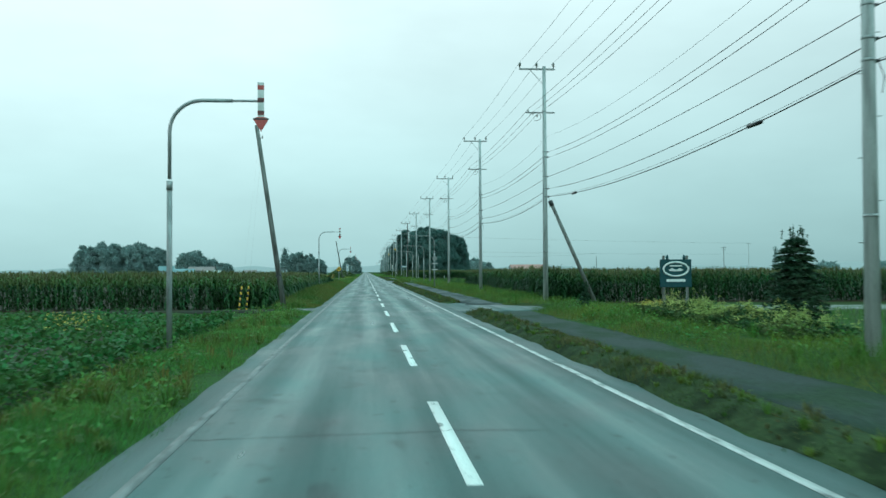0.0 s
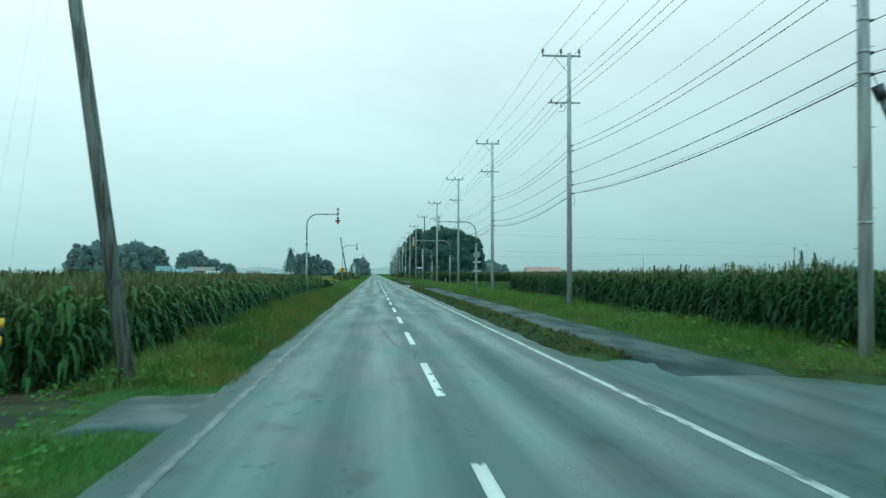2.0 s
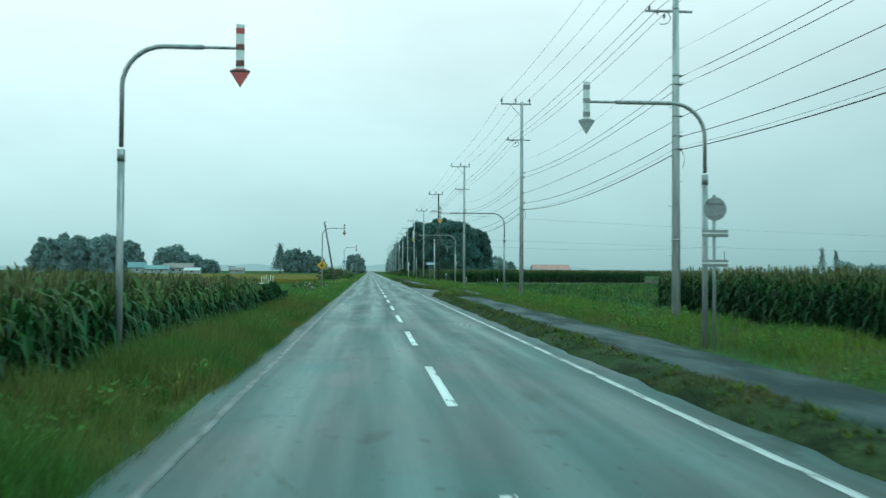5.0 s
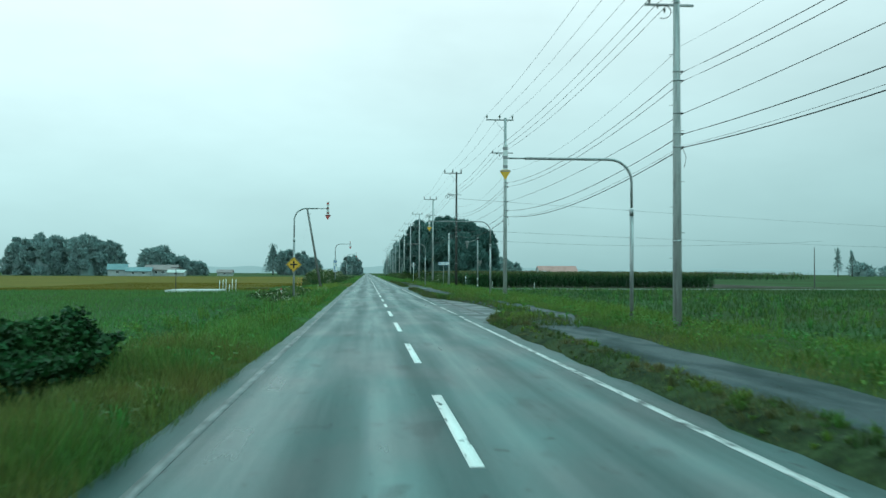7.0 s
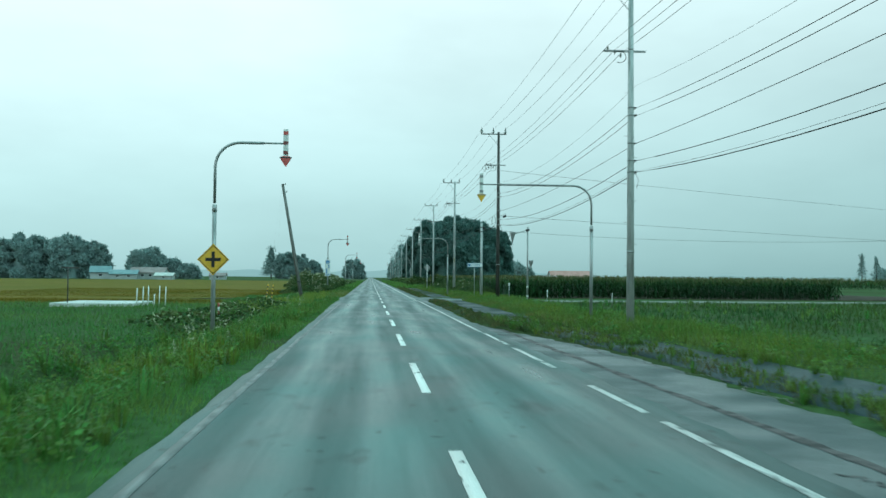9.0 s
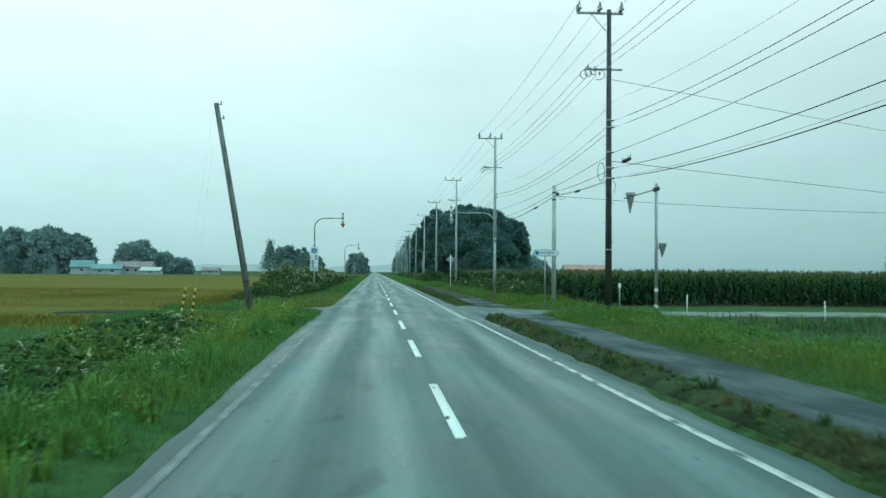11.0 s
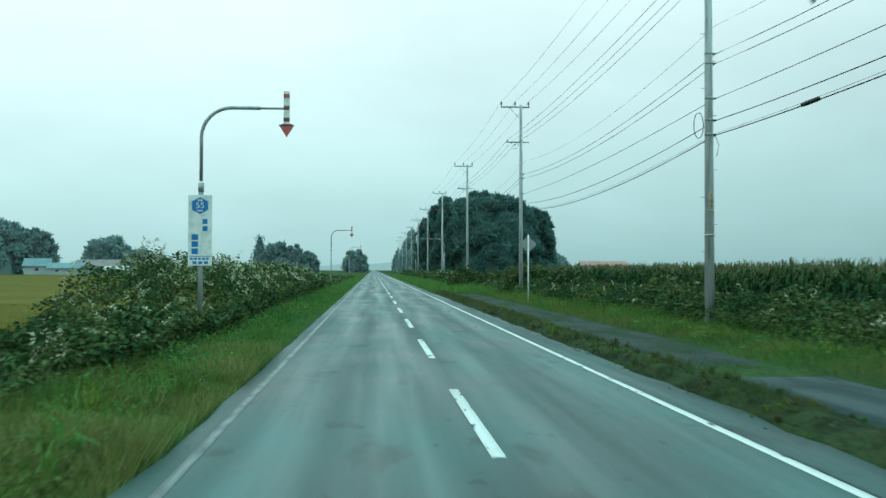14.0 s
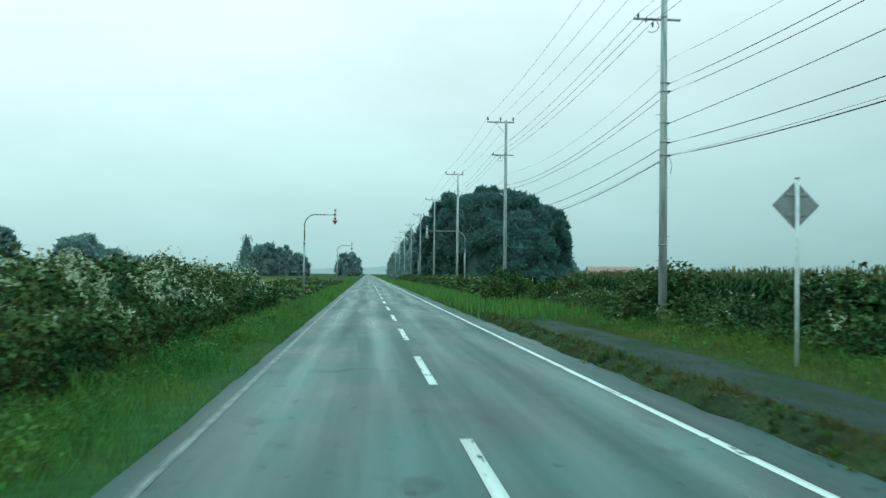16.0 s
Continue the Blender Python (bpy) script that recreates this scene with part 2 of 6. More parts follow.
M = {
    "asphalt": road_material(),
    "dash": worn_paint("dash_paint", (0.84, 0.82, 0.8), wear=0.6, soft=0.06),
    "edge": worn_paint("edge_paint", (0.55, 0.54, 0.53), wear=0.5, soft=0.2),
    "edge_left": worn_paint("left_edge_paint", (0.2, 0.22, 0.22), wear=0.45, soft=0.35),
    "edge_faint": worn_paint("faint_edge_paint", (0.15, 0.17, 0.17), wear=0.38, soft=0.35),
    "crack": material("crack_filler", (0.012, 0.012, 0.013), 0.5, 0.3, bump=0.1),
    "bay": material("pale_broken_asphalt", (0.056, 0.082, 0.084), 0.45, 0.25, vary=0.2, scale=0.5, fine=22, bump=0.4, bump_scale=40, second=(0.036, 0.055, 0.057), rough_vary=0.12, patch=(0.4, 0.7)),
    "path": material("wet_gravel_path", (0.031, 0.054, 0.058), 0.6, 0.13, vary=0.35, scale=0.7, fine=25, bump=0.6, bump_scale=40,
                     second=(0.022, 0.036, 0.036), stretch_by=(1, 0.3, 1), rough_vary=0.12),
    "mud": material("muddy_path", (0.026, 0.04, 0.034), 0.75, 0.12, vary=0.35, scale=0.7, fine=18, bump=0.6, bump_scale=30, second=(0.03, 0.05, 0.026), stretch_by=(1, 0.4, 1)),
    "dirt": material("dirt_track", (0.042, 0.043, 0.034), 0.95, 0.04, vary=0.3, scale=0.6, fine=14, bump=0.6, bump_scale=20, second=(0.06, 0.062, 0.036)),
    "worn_mouth": material("worn_asphalt_mouth", (0.055, 0.08, 0.08), 0.5, 0.3, vary=0.3, scale=0.9, fine=25, bump=0.5, bump_scale=40, second=(0.04, 0.055, 0.05)),
    "gravel": material("pale_gravel", (0.19, 0.2, 0.18), 0.7, 0.3, vary=0.35, scale=0.8, fine=30, bump=0.6, bump_scale=50, second=(0.11, 0.12, 0.08)),
    "verge_soil": material("verge_soil", (0.044, 0.062, 0.026), 0.95, 0.06, vary=0.4, scale=1.2, fine=12, bump=0.7, bump_scale=18, second=(0.024, 0.032, 0.016)),
    "soil": material("field_soil", (0.06, 0.045, 0.03), 0.8, 0.2, vary=0.35, scale=0.5, fine=10, bump=0.6, bump_scale=15),
    "ground": material("meadow_ground", (0.05, 0.096, 0.03), 0.95, 0.05, vary=0.35, scale=0.05, fine=3.0, bump=0.5, bump_scale=8,
                       second=(0.045, 0.055, 0.022), patch=(0.4, 0.65)),
    "ochre": material("ripening_field", (0.15, 0.114, 0.02), 0.95, 0.04, vary=0.3, scale=0.08, fine=2.5, bump=0.6, bump_scale=6,
                      second=(0.118, 0.112, 0.022), stretch_by=(0.6, 1.5, 1)),
    "concrete": material("wet_concrete_pole", (0.48, 0.5, 0.5), 0.55, 0.4, vary=0.2, scale=2.5, fine=40, bump=0.15, bump_scale=60,
                         second=(0.3, 0.31, 0.31), stretch_by=(3, 3, 0.25), per_object=0.15),
    "dark_pole": material("dark_weathered_pole", (0.07, 0.065, 0.06), 0.6, 0.4, vary=0.3, scale=2.5, fine=30, bump=0.25, bump_scale=40,
                          second=(0.03, 0.03, 0.03), stretch_by=(4, 4, 0.2)),
    "wood": material("grey_wooden_pole", (0.2, 0.2, 0.19), 0.75, 0.3, vary=0.3, scale=3, fine=40, bump=0.4, bump_scale=60,
                     second=(0.08, 0.077, 0.07), stretch_by=(6, 6, 0.3)),
    "steel": material("galvanised_steel", (0.34, 0.35, 0.35), 0.45, 0.5, metal=0.35, vary=0.15, scale=4, fine=60, bump=0.05,
                      second=(0.24, 0.25, 0.25), stretch_by=(2, 2, 0.4)),
    "iron": material("dark_iron", (0.06, 0.062, 0.065), 0.5, 0.5, metal=0.4, vary=0.2, bump=0.05),
    "wire": material("black_cable", (0.009, 0.01, 0.01), 0.5, 0.4, vary=0.1, bump=0),
    "porcelain": material("porcelain_insulator", (0.3, 0.3, 0.29), 0.25, 0.6, vary=0.1, bump=0),
    "white": material("white_paint", (0.74, 0.75, 0.74), 0.4, 0.5, vary=0.08, scale=6, fine=50, bump=0.05, second=(0.6, 0.62, 0.6)),
    "red": material("red_reflector", (0.46, 0.085, 0.075), 0.35, 0.5, vary=0.12, scale=8, fine=50, bump=0.03),
    "dark_red": material("weathered_red_stripe", (0.2, 0.06, 0.055), 0.4, 0.4, vary=0.25, scale=9, fine=50, bump=0.03, second=(0.09, 0.05, 0.05)),
    "yellow": material("yellow_sign_paint", (0.72, 0.42, 0.04), 0.4, 0.5, vary=0.08, scale=5, fine=50, bump=0.03, second=(0.62, 0.36, 0.02)),
    "number_plate": material("faded_yellow_plate", (0.4, 0.37, 0.25), 0.5, 0.4, vary=0.15, bump=0),
    "black": material("black_paint", (0.015, 0.015, 0.016), 0.45, 0.4, vary=0.1, bump=0),
    "blue": material("blue_sign_paint", (0.02, 0.16, 0.42), 0.4, 0.5, vary=0.08, bump=0),
    "pale_blue": material("faded_blue_paint", (0.2, 0.32, 0.48), 0.45, 0.4, vary=0.1, bump=0),
    "teal": material("dark_teal_board", (0.012, 0.06, 0.07), 0.5, 0.4, vary=0.15, scale=4, bump=0.05),
    "plate_back": material("grey_plate_back", (0.3, 0.31, 0.31), 0.5, 0.5, metal=0.3, vary=0.12, scale=5, bump=0.03),
    "bark": material("tree_bark", (0.05, 0.042, 0.035), 0.85, 0.2, vary=0.3, scale=2, fine=12, bump=0.5, bump_scale=10),
    "slab": material("pale_concrete_slab", (0.55, 0.56, 0.54), 0.6, 0.4, vary=0.15, scale=0.7, fine=8, bump=0.2, second=(0.42, 0.43, 0.4)),
    "house_wall": material("house_cladding", (0.4, 0.42, 0.42), 0.7, 0.3, vary=0.12, scale=0.5, bump=0.1),
    # blue-green and red-brown roofs are paled in colour for the distance haze
    "teal_roof": material("blue_green_roof", (0.17, 0.26, 0.28), 0.5, 0.4, vary=0.12, scale=0.4, bump=0.1),
    "brown_roof": material("hazed_red_roof", (0.25, 0.2, 0.195), 0.6, 0.4, vary=0.12, scale=0.4, bump=0.1),
    "red_roof": material("red_barn_roof", (0.45, 0.24, 0.21), 0.55, 0.4, vary=0.12, scale=0.3, bump=0.1),
    "window": material("dark_window_glass", (0.03, 0.035, 0.04), 0.15, 0.6, vary=0.1, bump=0),
    "grass": leafy("verge_grass", (0.1, 0.215, 0.046), (0.15, 0.235, 0.05), scale=0.25, through=0.4),
    "grass_dry": leafy("dry_tall_grass", (0.088, 0.16, 0.03), (0.178, 0.17, 0.046), scale=0.35, through=0.38, patch=(0.4, 0.62)),
    "grass_straw": leafy("pale_verge_grass", (0.22, 0.225, 0.07), (0.17, 0.22, 0.058), scale=0.5, through=0.4),
    "grass_dark": leafy("rough_dark_grass", (0.062, 0.096, 0.026), (0.125, 0.112, 0.042), scale=0.5, through=0.3),
    "bank": leafy("bank_grass", (0.158, 0.212, 0.032), (0.088, 0.168, 0.03), scale=0.3, through=0.38),
    "weed": leafy("weed_leaf", (0.092, 0.195, 0.042), (0.155, 0.235, 0.05), scale=0.5, through=0.38),
    "feathery": leafy("feathery_yellow_weed", (0.26, 0.29, 0.04), (0.16, 0.25, 0.045), island=0.35, scale=0.6, through=0.42),
    "pasture": leafy("pasture_grass", (0.045, 0.098, 0.027), (0.075, 0.12, 0.028), through=0.3, scale=0.12, island=0.3),
    "field_grass": leafy("field_grass", (0.088, 0.185, 0.05), (0.115, 0.2, 0.052), through=0.38, scale=0.06, island=0.25),
    # lower leaves: the shade under the crop's top is put into the green
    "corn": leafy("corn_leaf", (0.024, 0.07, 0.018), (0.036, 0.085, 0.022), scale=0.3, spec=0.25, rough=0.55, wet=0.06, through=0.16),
    # upper leaves: olive, with the light on the crop's top put into the colour
    "corn_top": leafy("lit_olive_corn_leaf", (0.066, 0.125, 0.03), (0.105, 0.132, 0.04), scale=0.4, spec=0.2, rough=0.6, wet=0.04, through=0.25),
    # darker copies for the right-hand corn, its dimmer light painted into both greens
    "corn_shaded": leafy("shaded_corn_leaf", (0.014, 0.046, 0.012), (0.024, 0.062, 0.015), scale=0.3, spec=0.2, rough=0.6, wet=0.04, through=0.12),
    "corn_shaded_top": leafy("shaded_corn_upper_leaf", (0.03, 0.076, 0.018), (0.052, 0.082, 0.022), scale=0.4, spec=0.15, rough=0.65, wet=0.02, through=0.18),
    "tassel": leafy("corn_tassel", (0.135, 0.135, 0.052), (0.09, 0.11, 0.042)),
    "bean": leafy("bean_leaf", (0.05, 0.13, 0.034), (0.075, 0.145, 0.036), scale=0.6, through=0.3),
    "ochre_leaf": leafy("ripening_leaf", (0.155, 0.113, 0.016), (0.122, 0.112, 0.02), island=0.12, scale=0.08, through=0.25, spec=0.05, rough=0.95, wet=0.0),
    "shrub": leafy("shrub_leaf", (0.034, 0.07, 0.02), (0.1, 0.125, 0.042), scale=0.6, through=0.1, spec=0.15, wet=0.0, rough=0.7),
    "flower": leafy("cream_blossom", (0.58, 0.57, 0.4), (0.42, 0.43, 0.27), island=0.25),
    "pale_yellow": leafy("pale_yellow_blossom", (0.42, 0.43, 0.13), (0.3, 0.36, 0.1), island=0.25),
    "goldenrod": leafy("yellow_blossom", (0.5, 0.4, 0.08), (0.4, 0.36, 0.1), island=0.25),
    # leaves of the roadside wood: rain haze is mixed into this blue-grey green
    "hazed_wood_leaf": leafy("hazed_wood_leaf", (0.14, 0.228, 0.21), (0.122, 0.205, 0.188), island=0.08, scale=0.12, spec=0.05, rough=0.95, wet=0.0),
    # far trees: leaf colour paled towards grey-blue to carry the distance haze
    "hazed_far_leaf": leafy("hazed_distant_leaf", (0.26, 0.34, 0.335), (0.275, 0.35, 0.34), island=0.08, scale=0.05, spec=0.1, rough=0.9, wet=0.0),
    "needle": leafy("spruce_needle", (0.025, 0.06, 0.03), (0.04, 0.07, 0.035), scale=0.8),
}


# ---------- mesh helpers ----------
rng = np.random.default_rng(7)


def part(name, bm, mat, parent=None, label="", smooth=False):
    """One mesh object from a bmesh, under a thing or a part."""
    if isinstance(bm, bmesh.types.BMesh):
        me = bpy.data.meshes.new(name)
        bm.to_mesh(me)
        bm.free()
    else:
        me = bm
    me.name = name
    me.materials.clear()
    me.materials.append(M[mat])
    if smooth:
        me.polygons.foreach_set("use_smooth", [True] * len(me.polygons))
    ob = new(name, me)
    if parent is not None:
        ob.parent = parent
    if label:
        ob["label"] = label
    return ob


def thing(name, at, label, category, group="", kind=""):
    """An empty at a thing's foot, to which its parts belong."""
    ob = new(name)
    ob.empty_display_size = 0.2
    ob.matrix_world = at if isinstance(at, Matrix) else pose(*at)
    return tagged(ob, label, category, group, kind)


def quads_mesh(name, verts, faces):
    """A mesh from arrays of vertices and four-cornered faces."""
    me = bpy.data.meshes.new(name)
    verts, faces = np.ascontiguousarray(verts, np.float32), np.ascontiguousarray(faces, np.int32)
    me.vertices.add(len(verts))
    me.vertices.foreach_set("co", verts.ravel())
    me.loops.add(faces.size)
    me.loops.foreach_set("vertex_index", faces.ravel())
    me.polygons.add(len(faces))
    me.polygons.foreach_set("loop_start", np.arange(0, faces.size, faces.shape[1], dtype=np.int32))
    me.update(calc_edges=True)
    return me


def box(bm, x0, x1, y0, y1, z0, z1, bevel=0.0):
    r = bmesh.ops.create_cube(bm, size=1.0, matrix=Matrix.Translation(((x0 + x1) / 2, (y0 + y1) / 2, (z0 + z1) / 2)) @ Matrix.Diagonal((x1 - x0, y1 - y0, z1 - z0, 1)))
    if bevel:
        edges = {e for v in r["verts"] for e in v.link_edges}
        bmesh.ops.bevel(bm, geom=list(edges), offset=bevel, segments=1, affect="EDGES")
    return bm


def tube(bm, points, radii, sides=10, caps=True):
    """A round bar along points, of the given radius at each."""
    pts = [Vector(p) for p in points]
    radii = [radii] * len(pts) if isinstance(radii, (int, float)) else radii
    rings = []
    for i, p in enumerate(pts):
        d = (pts[min(i + 1, len(pts) - 1)] - pts[max(i - 1, 0)]).normalized()
        a = d.orthogonal().normalized() if abs(d.z) > 0.95 else d.cross(Vector((0, 0, 1))).normalized()
        if abs(d.z) > 0.95:
            a = (Vector((1, 0, 0)) - d * d.x).normalized()
        b = d.cross(a)
        rings.append([bm.verts.new(p + radii[i] * (math.cos(k * math.tau / sides) * a + math.sin(k * math.tau / sides) * b)) for k in range(sides)])
    for r0, r1 in zip(rings, rings[1:]):
        # keep rings from twisting against each other
        shift = min(range(sides), key=lambda s: (r1[s].co - r0[0].co - (pts[1] - pts[0]) * 0).length)
        r1[:] = r1[shift:] + r1[:shift]
        flip = (r1[1].co - r0[1].co).length > (r1[-1].co - r0[1].co).length
        if flip:
            r1[1:] = r1[1:][::-1]
        for k in range(sides):
            bm.faces.new((r0[k], r0[(k + 1) % sides], r1[(k + 1) % sides], r1[k]))
    if caps:
        bm.faces.new(rings[0])
        bm.faces.new(rings[-1])
    bmesh.ops.recalc_face_normals(bm, faces=bm.faces)
    return bm


def plate(bm, outline, y0, y1):
    """A flat plate of that outline in x and z, from y0 to y1."""
    front = [bm.verts.new((x, y0, z)) for x, z in outline]
    back = [bm.verts.new((x, y1, z)) for x, z in outline]
    n = len(outline)
    bm.faces.new(front)
    bm.faces.new(back[::-1])
    for k in range(n):
        bm.faces.new((front[k], back[k], back[(k + 1) % n], front[(k + 1) % n]))
    bmesh.ops.recalc_face_normals(bm, faces=bm.faces)
    return bm


def bm():
    return bmesh.new()


# ---------- ground ----------
def smooth_step(a, b, v):
    u = np.clip((v - a) / (b - a), 0, 1)
    return u * u * (3 - 2 * u)


# side tracks: side, near and far end of the mouth at the road, the same where it has narrowed, and how far out that is
MOUTHS = [(-1, 52.5, 56.2, 52.6, 54.6, 9.0), (1, 48.8, 63.0, 51.4, 55.8, 9.0), (-1, 238.8, 245.6, 237.6, 241.0, 8.5), (1, 233.2, 249.2, 237.6, 242.4, 8.0)]


def mouth_span(m, x):
    u = np.clip((np.abs(x) - 3.4) / (m[5] - 3.4), 0, 1) ** 0.7
    return m[1] + (m[3] - m[1]) * u, m[2] + (m[4] - m[2]) * u


def bay_edge(y):
    """The outer edge of the lay-by that widens the road on its right."""
    return 3.5 + 2.6 * smooth_step(158.5, 173, y) * (1 - smooth_step(180, 201, y)) + 0.1 * np.sin(y * 2.7) + 0.07 * np.sin(y * 5.9)


def lanes(x, y):
    """1 on the side tracks that leave the road, 0 beside them."""
    x, y = np.asarray(x, float), np.asarray(y, float)
    out = bay_edge(y) - 0.15
    most = smooth_step(157, 158.5, y) * (1 - smooth_step(199, 200.5, y)) * (x > 0) * (1 - smooth_step(out - 0.1, out + 0.25, x))
    for m in MOUTHS:
        lo, hi = mouth_span(m, x)
        most = np.maximum(most, smooth_step(lo - 0.7, lo, y) * (1 - smooth_step(hi, hi + 0.7, y)) * (x * m[0] > 0))
    return most


def ground_z(x, y):
    """The height of the land: the road on a low bank, a shallow ditch by its left side, a footway by its right."""
    x, y = np.asarray(x, float), np.asarray(y, float)
    left = -0.11 - 0.04 * smooth_step(3.4, 5.2, -x) - 0.3 * smooth_step(5.2, 7.2, -x) + 0.2 * smooth_step(8, 10, -x)
    right = -0.11 + 0.15 * smooth_step(3.58 + 0.22 * smooth_step(203, 218, y), 4.0 + 0.12 * smooth_step(203, 218, y), x) - 0.11 * smooth_step(4.5, 4.9, x) + 0.1 * smooth_step(7.0, 8.2, x) - 0.2 * smooth_step(10.2, 13.0, x)
    left = left - 0.5 * smooth_step(5.7, 6.8, -x) * (1 - smooth_step(7.6, 9.4, -x)) * smooth_step(149, 157, y) * (1 - smooth_step(224, 233, y))
    side = np.where(x < 0, left, right)
    flat = lanes(x, y) * (1 - smooth_step(14, 20, np.abs(x)))
    side = side * (1 - flat) - 0.11 * flat
    bumps = 0.05 * np.sin(0.31 * x + 0.13 * y) * np.sin(0.17 * y - 0.2 * x + 1.3) * smooth_step(6, 12, np.abs(x)) * (1 - smooth_step(22, 31, np.abs(x)))
    bed = np.where((x > -3.42) & (x < 3.46), -0.16, side)
    return bed + bumps


def gz(x, y):
    return float(ground_z(x, y))


def sheet(name, xs, ys, lift, mat, wobble=0.0, parent=None):
    """A sheet on the land between the given lines."""
    if lift:
        xs, ys = np.r_[xs[0] - 0.12, xs, xs[-1] + 0.12], np.r_[ys[0] - 0.12, ys, ys[-1] + 0.12]
    X, Y = np.meshgrid(xs, ys)
    if lift:
        ragged = 0.22 * np.sin(1.1 * X + 0.4) + 0.14 * np.sin(2.7 * X + 1.2)
        Y = Y + ragged * (np.abs(Y - Y.mean()) / (np.ptp(Y) / 2)) ** 4
    Z = ground_z(X, Y) + lift
    if lift:
        for edge in (Z[0], Z[-1], Z[:, 0], Z[:, -1]):
            edge -= 0.2
    if wobble:
        Z = Z + wobble * np.sin(1.7 * X + 0.6 * Y) * np.sin(0.9 * Y - 0.5 * X)
    V = np.stack([X, Y, Z], -1).reshape(-1, 3)
    w, h = len(xs), len(ys)
    i = np.arange(h - 1)[:, None] * w + np.arange(w - 1)[None]
    F = np.stack([i, i + 1, i + w + 1, i + w], -1).reshape(-1, 4)
    return part(name, quads_mesh(name, V, F), mat, parent, smooth=True)


gx = np.r_[-4000, -2000, -1000, -500, -250, -120, -70, -45, np.arange(-30, -12, 2.0), np.arange(-12, -3.5, 0.4), -3.44, -3.4, 0, 3.44, 3.48,
           np.arange(3.55, 13.6, 0.3), np.arange(14, 32, 2.0), 45, 70, 120, 250, 500, 1000, 2000, 4000]
gy = np.r_[-600, -200, -80, np.arange(-40, 420, 1.5), np.arange(420, 700, 20), 760, 900, 1200, 1700, 2500, 4000]
tagged(sheet("ground", gx, gy, 0.0, "ground"), "damp green farmland that runs flat to the horizon", "ground", kind="structure")


def field(name, x0, x1, y0, y1, mat, label, step=2.0, lift=0.06, along=None):
    ob = sheet(name, np.linspace(x0, x1, max(2, int((x1 - x0) / step) + 1)), np.linspace(y0, y1, max(2, int((y1 - y0) / (along or step)) + 1)), lift, mat)
    return tagged(ob, label, "field", kind="structure")


field("field_1", -42, -6.2, -40, 44.5, "soil", "dark soil of the bean field beside the road")
field("field_2", -51, -6.0, 57.5, 138.5, "soil", "dark soil under the tall corn rows")
field("field_3", 10.2, 52, 61.5, 141, "soil", "dark soil under the corn across the footway")
field("field_4", 12.8, 65, 250, 361, "soil", "dark soil under the second corn field")
field("field_5", -260, -9.0, 229, 560, "ochre", "yellow-brown ripening field behind the verge", 6.0)


def track(name, m, x0, x1, mat, label, lift=0.035):
    """A side track between two distances from the road's middle, narrowing away from the road."""
    xs = np.linspace(x0, x1, max(4, int((x1 - x0) / 0.5)))
    rows = []
    for k, x in enumerate(xs):
        lo, hi = mouth_span(m, x)
        lo, hi = lo + 0.25 * math.sin(1.9 * x) + 0.12 * math.sin(5.1 * x), hi + 0.22 * math.sin(1.3 * x + 1) + 0.12 * math.sin(4.3 * x)
        ends = k in (0, len(xs) - 1)
        for n, u in enumerate((-0.02, 0, 0.2, 0.4, 0.6, 0.8, 1, 1.02)):
            y = lo + (hi - lo) * u
            rows.append((m[0] * x, y, gz(m[0] * x, y) + (-0.12 if n in (0, 7) or ends else lift)))
    i = np.arange(len(xs) - 1)[:, None] * 8 + np.arange(7)[None]
    ob = part(name, quads_mesh(name, rows, np.stack([i, i + 1, i + 9, i + 8], -1).reshape(-1, 4)), mat, smooth=True)
    return tagged(ob, label, "track", kind="structure")


track("track_1", MOUTHS[0], 5.2, 60, "dirt", "muddy farm track leaving the road")
track("track_9", MOUTHS[0], 2.9, 5.4, "worn_mouth", "pale worn asphalt mouth of the farm track")
track("track_2", MOUTHS[1], 2.9, 9.2, "asphalt", "wet asphalt mouth of a farm drive")
track("track_3", MOUTHS[1], 9.0, 60, "gravel", "pale gravel farm drive")
track("track_4", (-1, 239.0, 246.4, 241.3, 243.0, 6.0), 2.9, 5.7, "worn_mouth", "pale worn mouth of a side track", 0.045)
track("track_8", MOUTHS[2], 3.2, 60, "dirt", "muddy grass-edged side track", 0.02)
track("track_5", MOUTHS[3], 2.9, 9.0, "asphalt", "wet asphalt mouth of a side lane")
track("track_6", MOUTHS[3], 8.8, 90, "gravel", "pale gravel side lane past the corn")
ys = np.arange(157.6, 200.4, 0.3)
side = np.maximum(bay_edge(ys), 3.42)
X = 3.4 + (side - 3.4)[:, None] * np.linspace(0, 1, 6)[None]
Y = np.repeat(ys[:, None], 6, 1)
Z = np.full_like(X, -0.066) - 0.1 * (np.linspace(0, 1, 6)[None] > 0.99)
i = np.arange(len(ys) - 1)[:, None] * 6 + np.arange(5)[None]
tagged(part("track_7", quads_mesh("track_7", np.stack([X, Y, Z], -1).reshape(-1, 3), np.stack([i, i + 1, i + 7, i + 6], -1).reshape(-1, 4)), "bay", smooth=True),
       "broken pale wet asphalt lay-by beside the road", "lay-by", kind="structure")


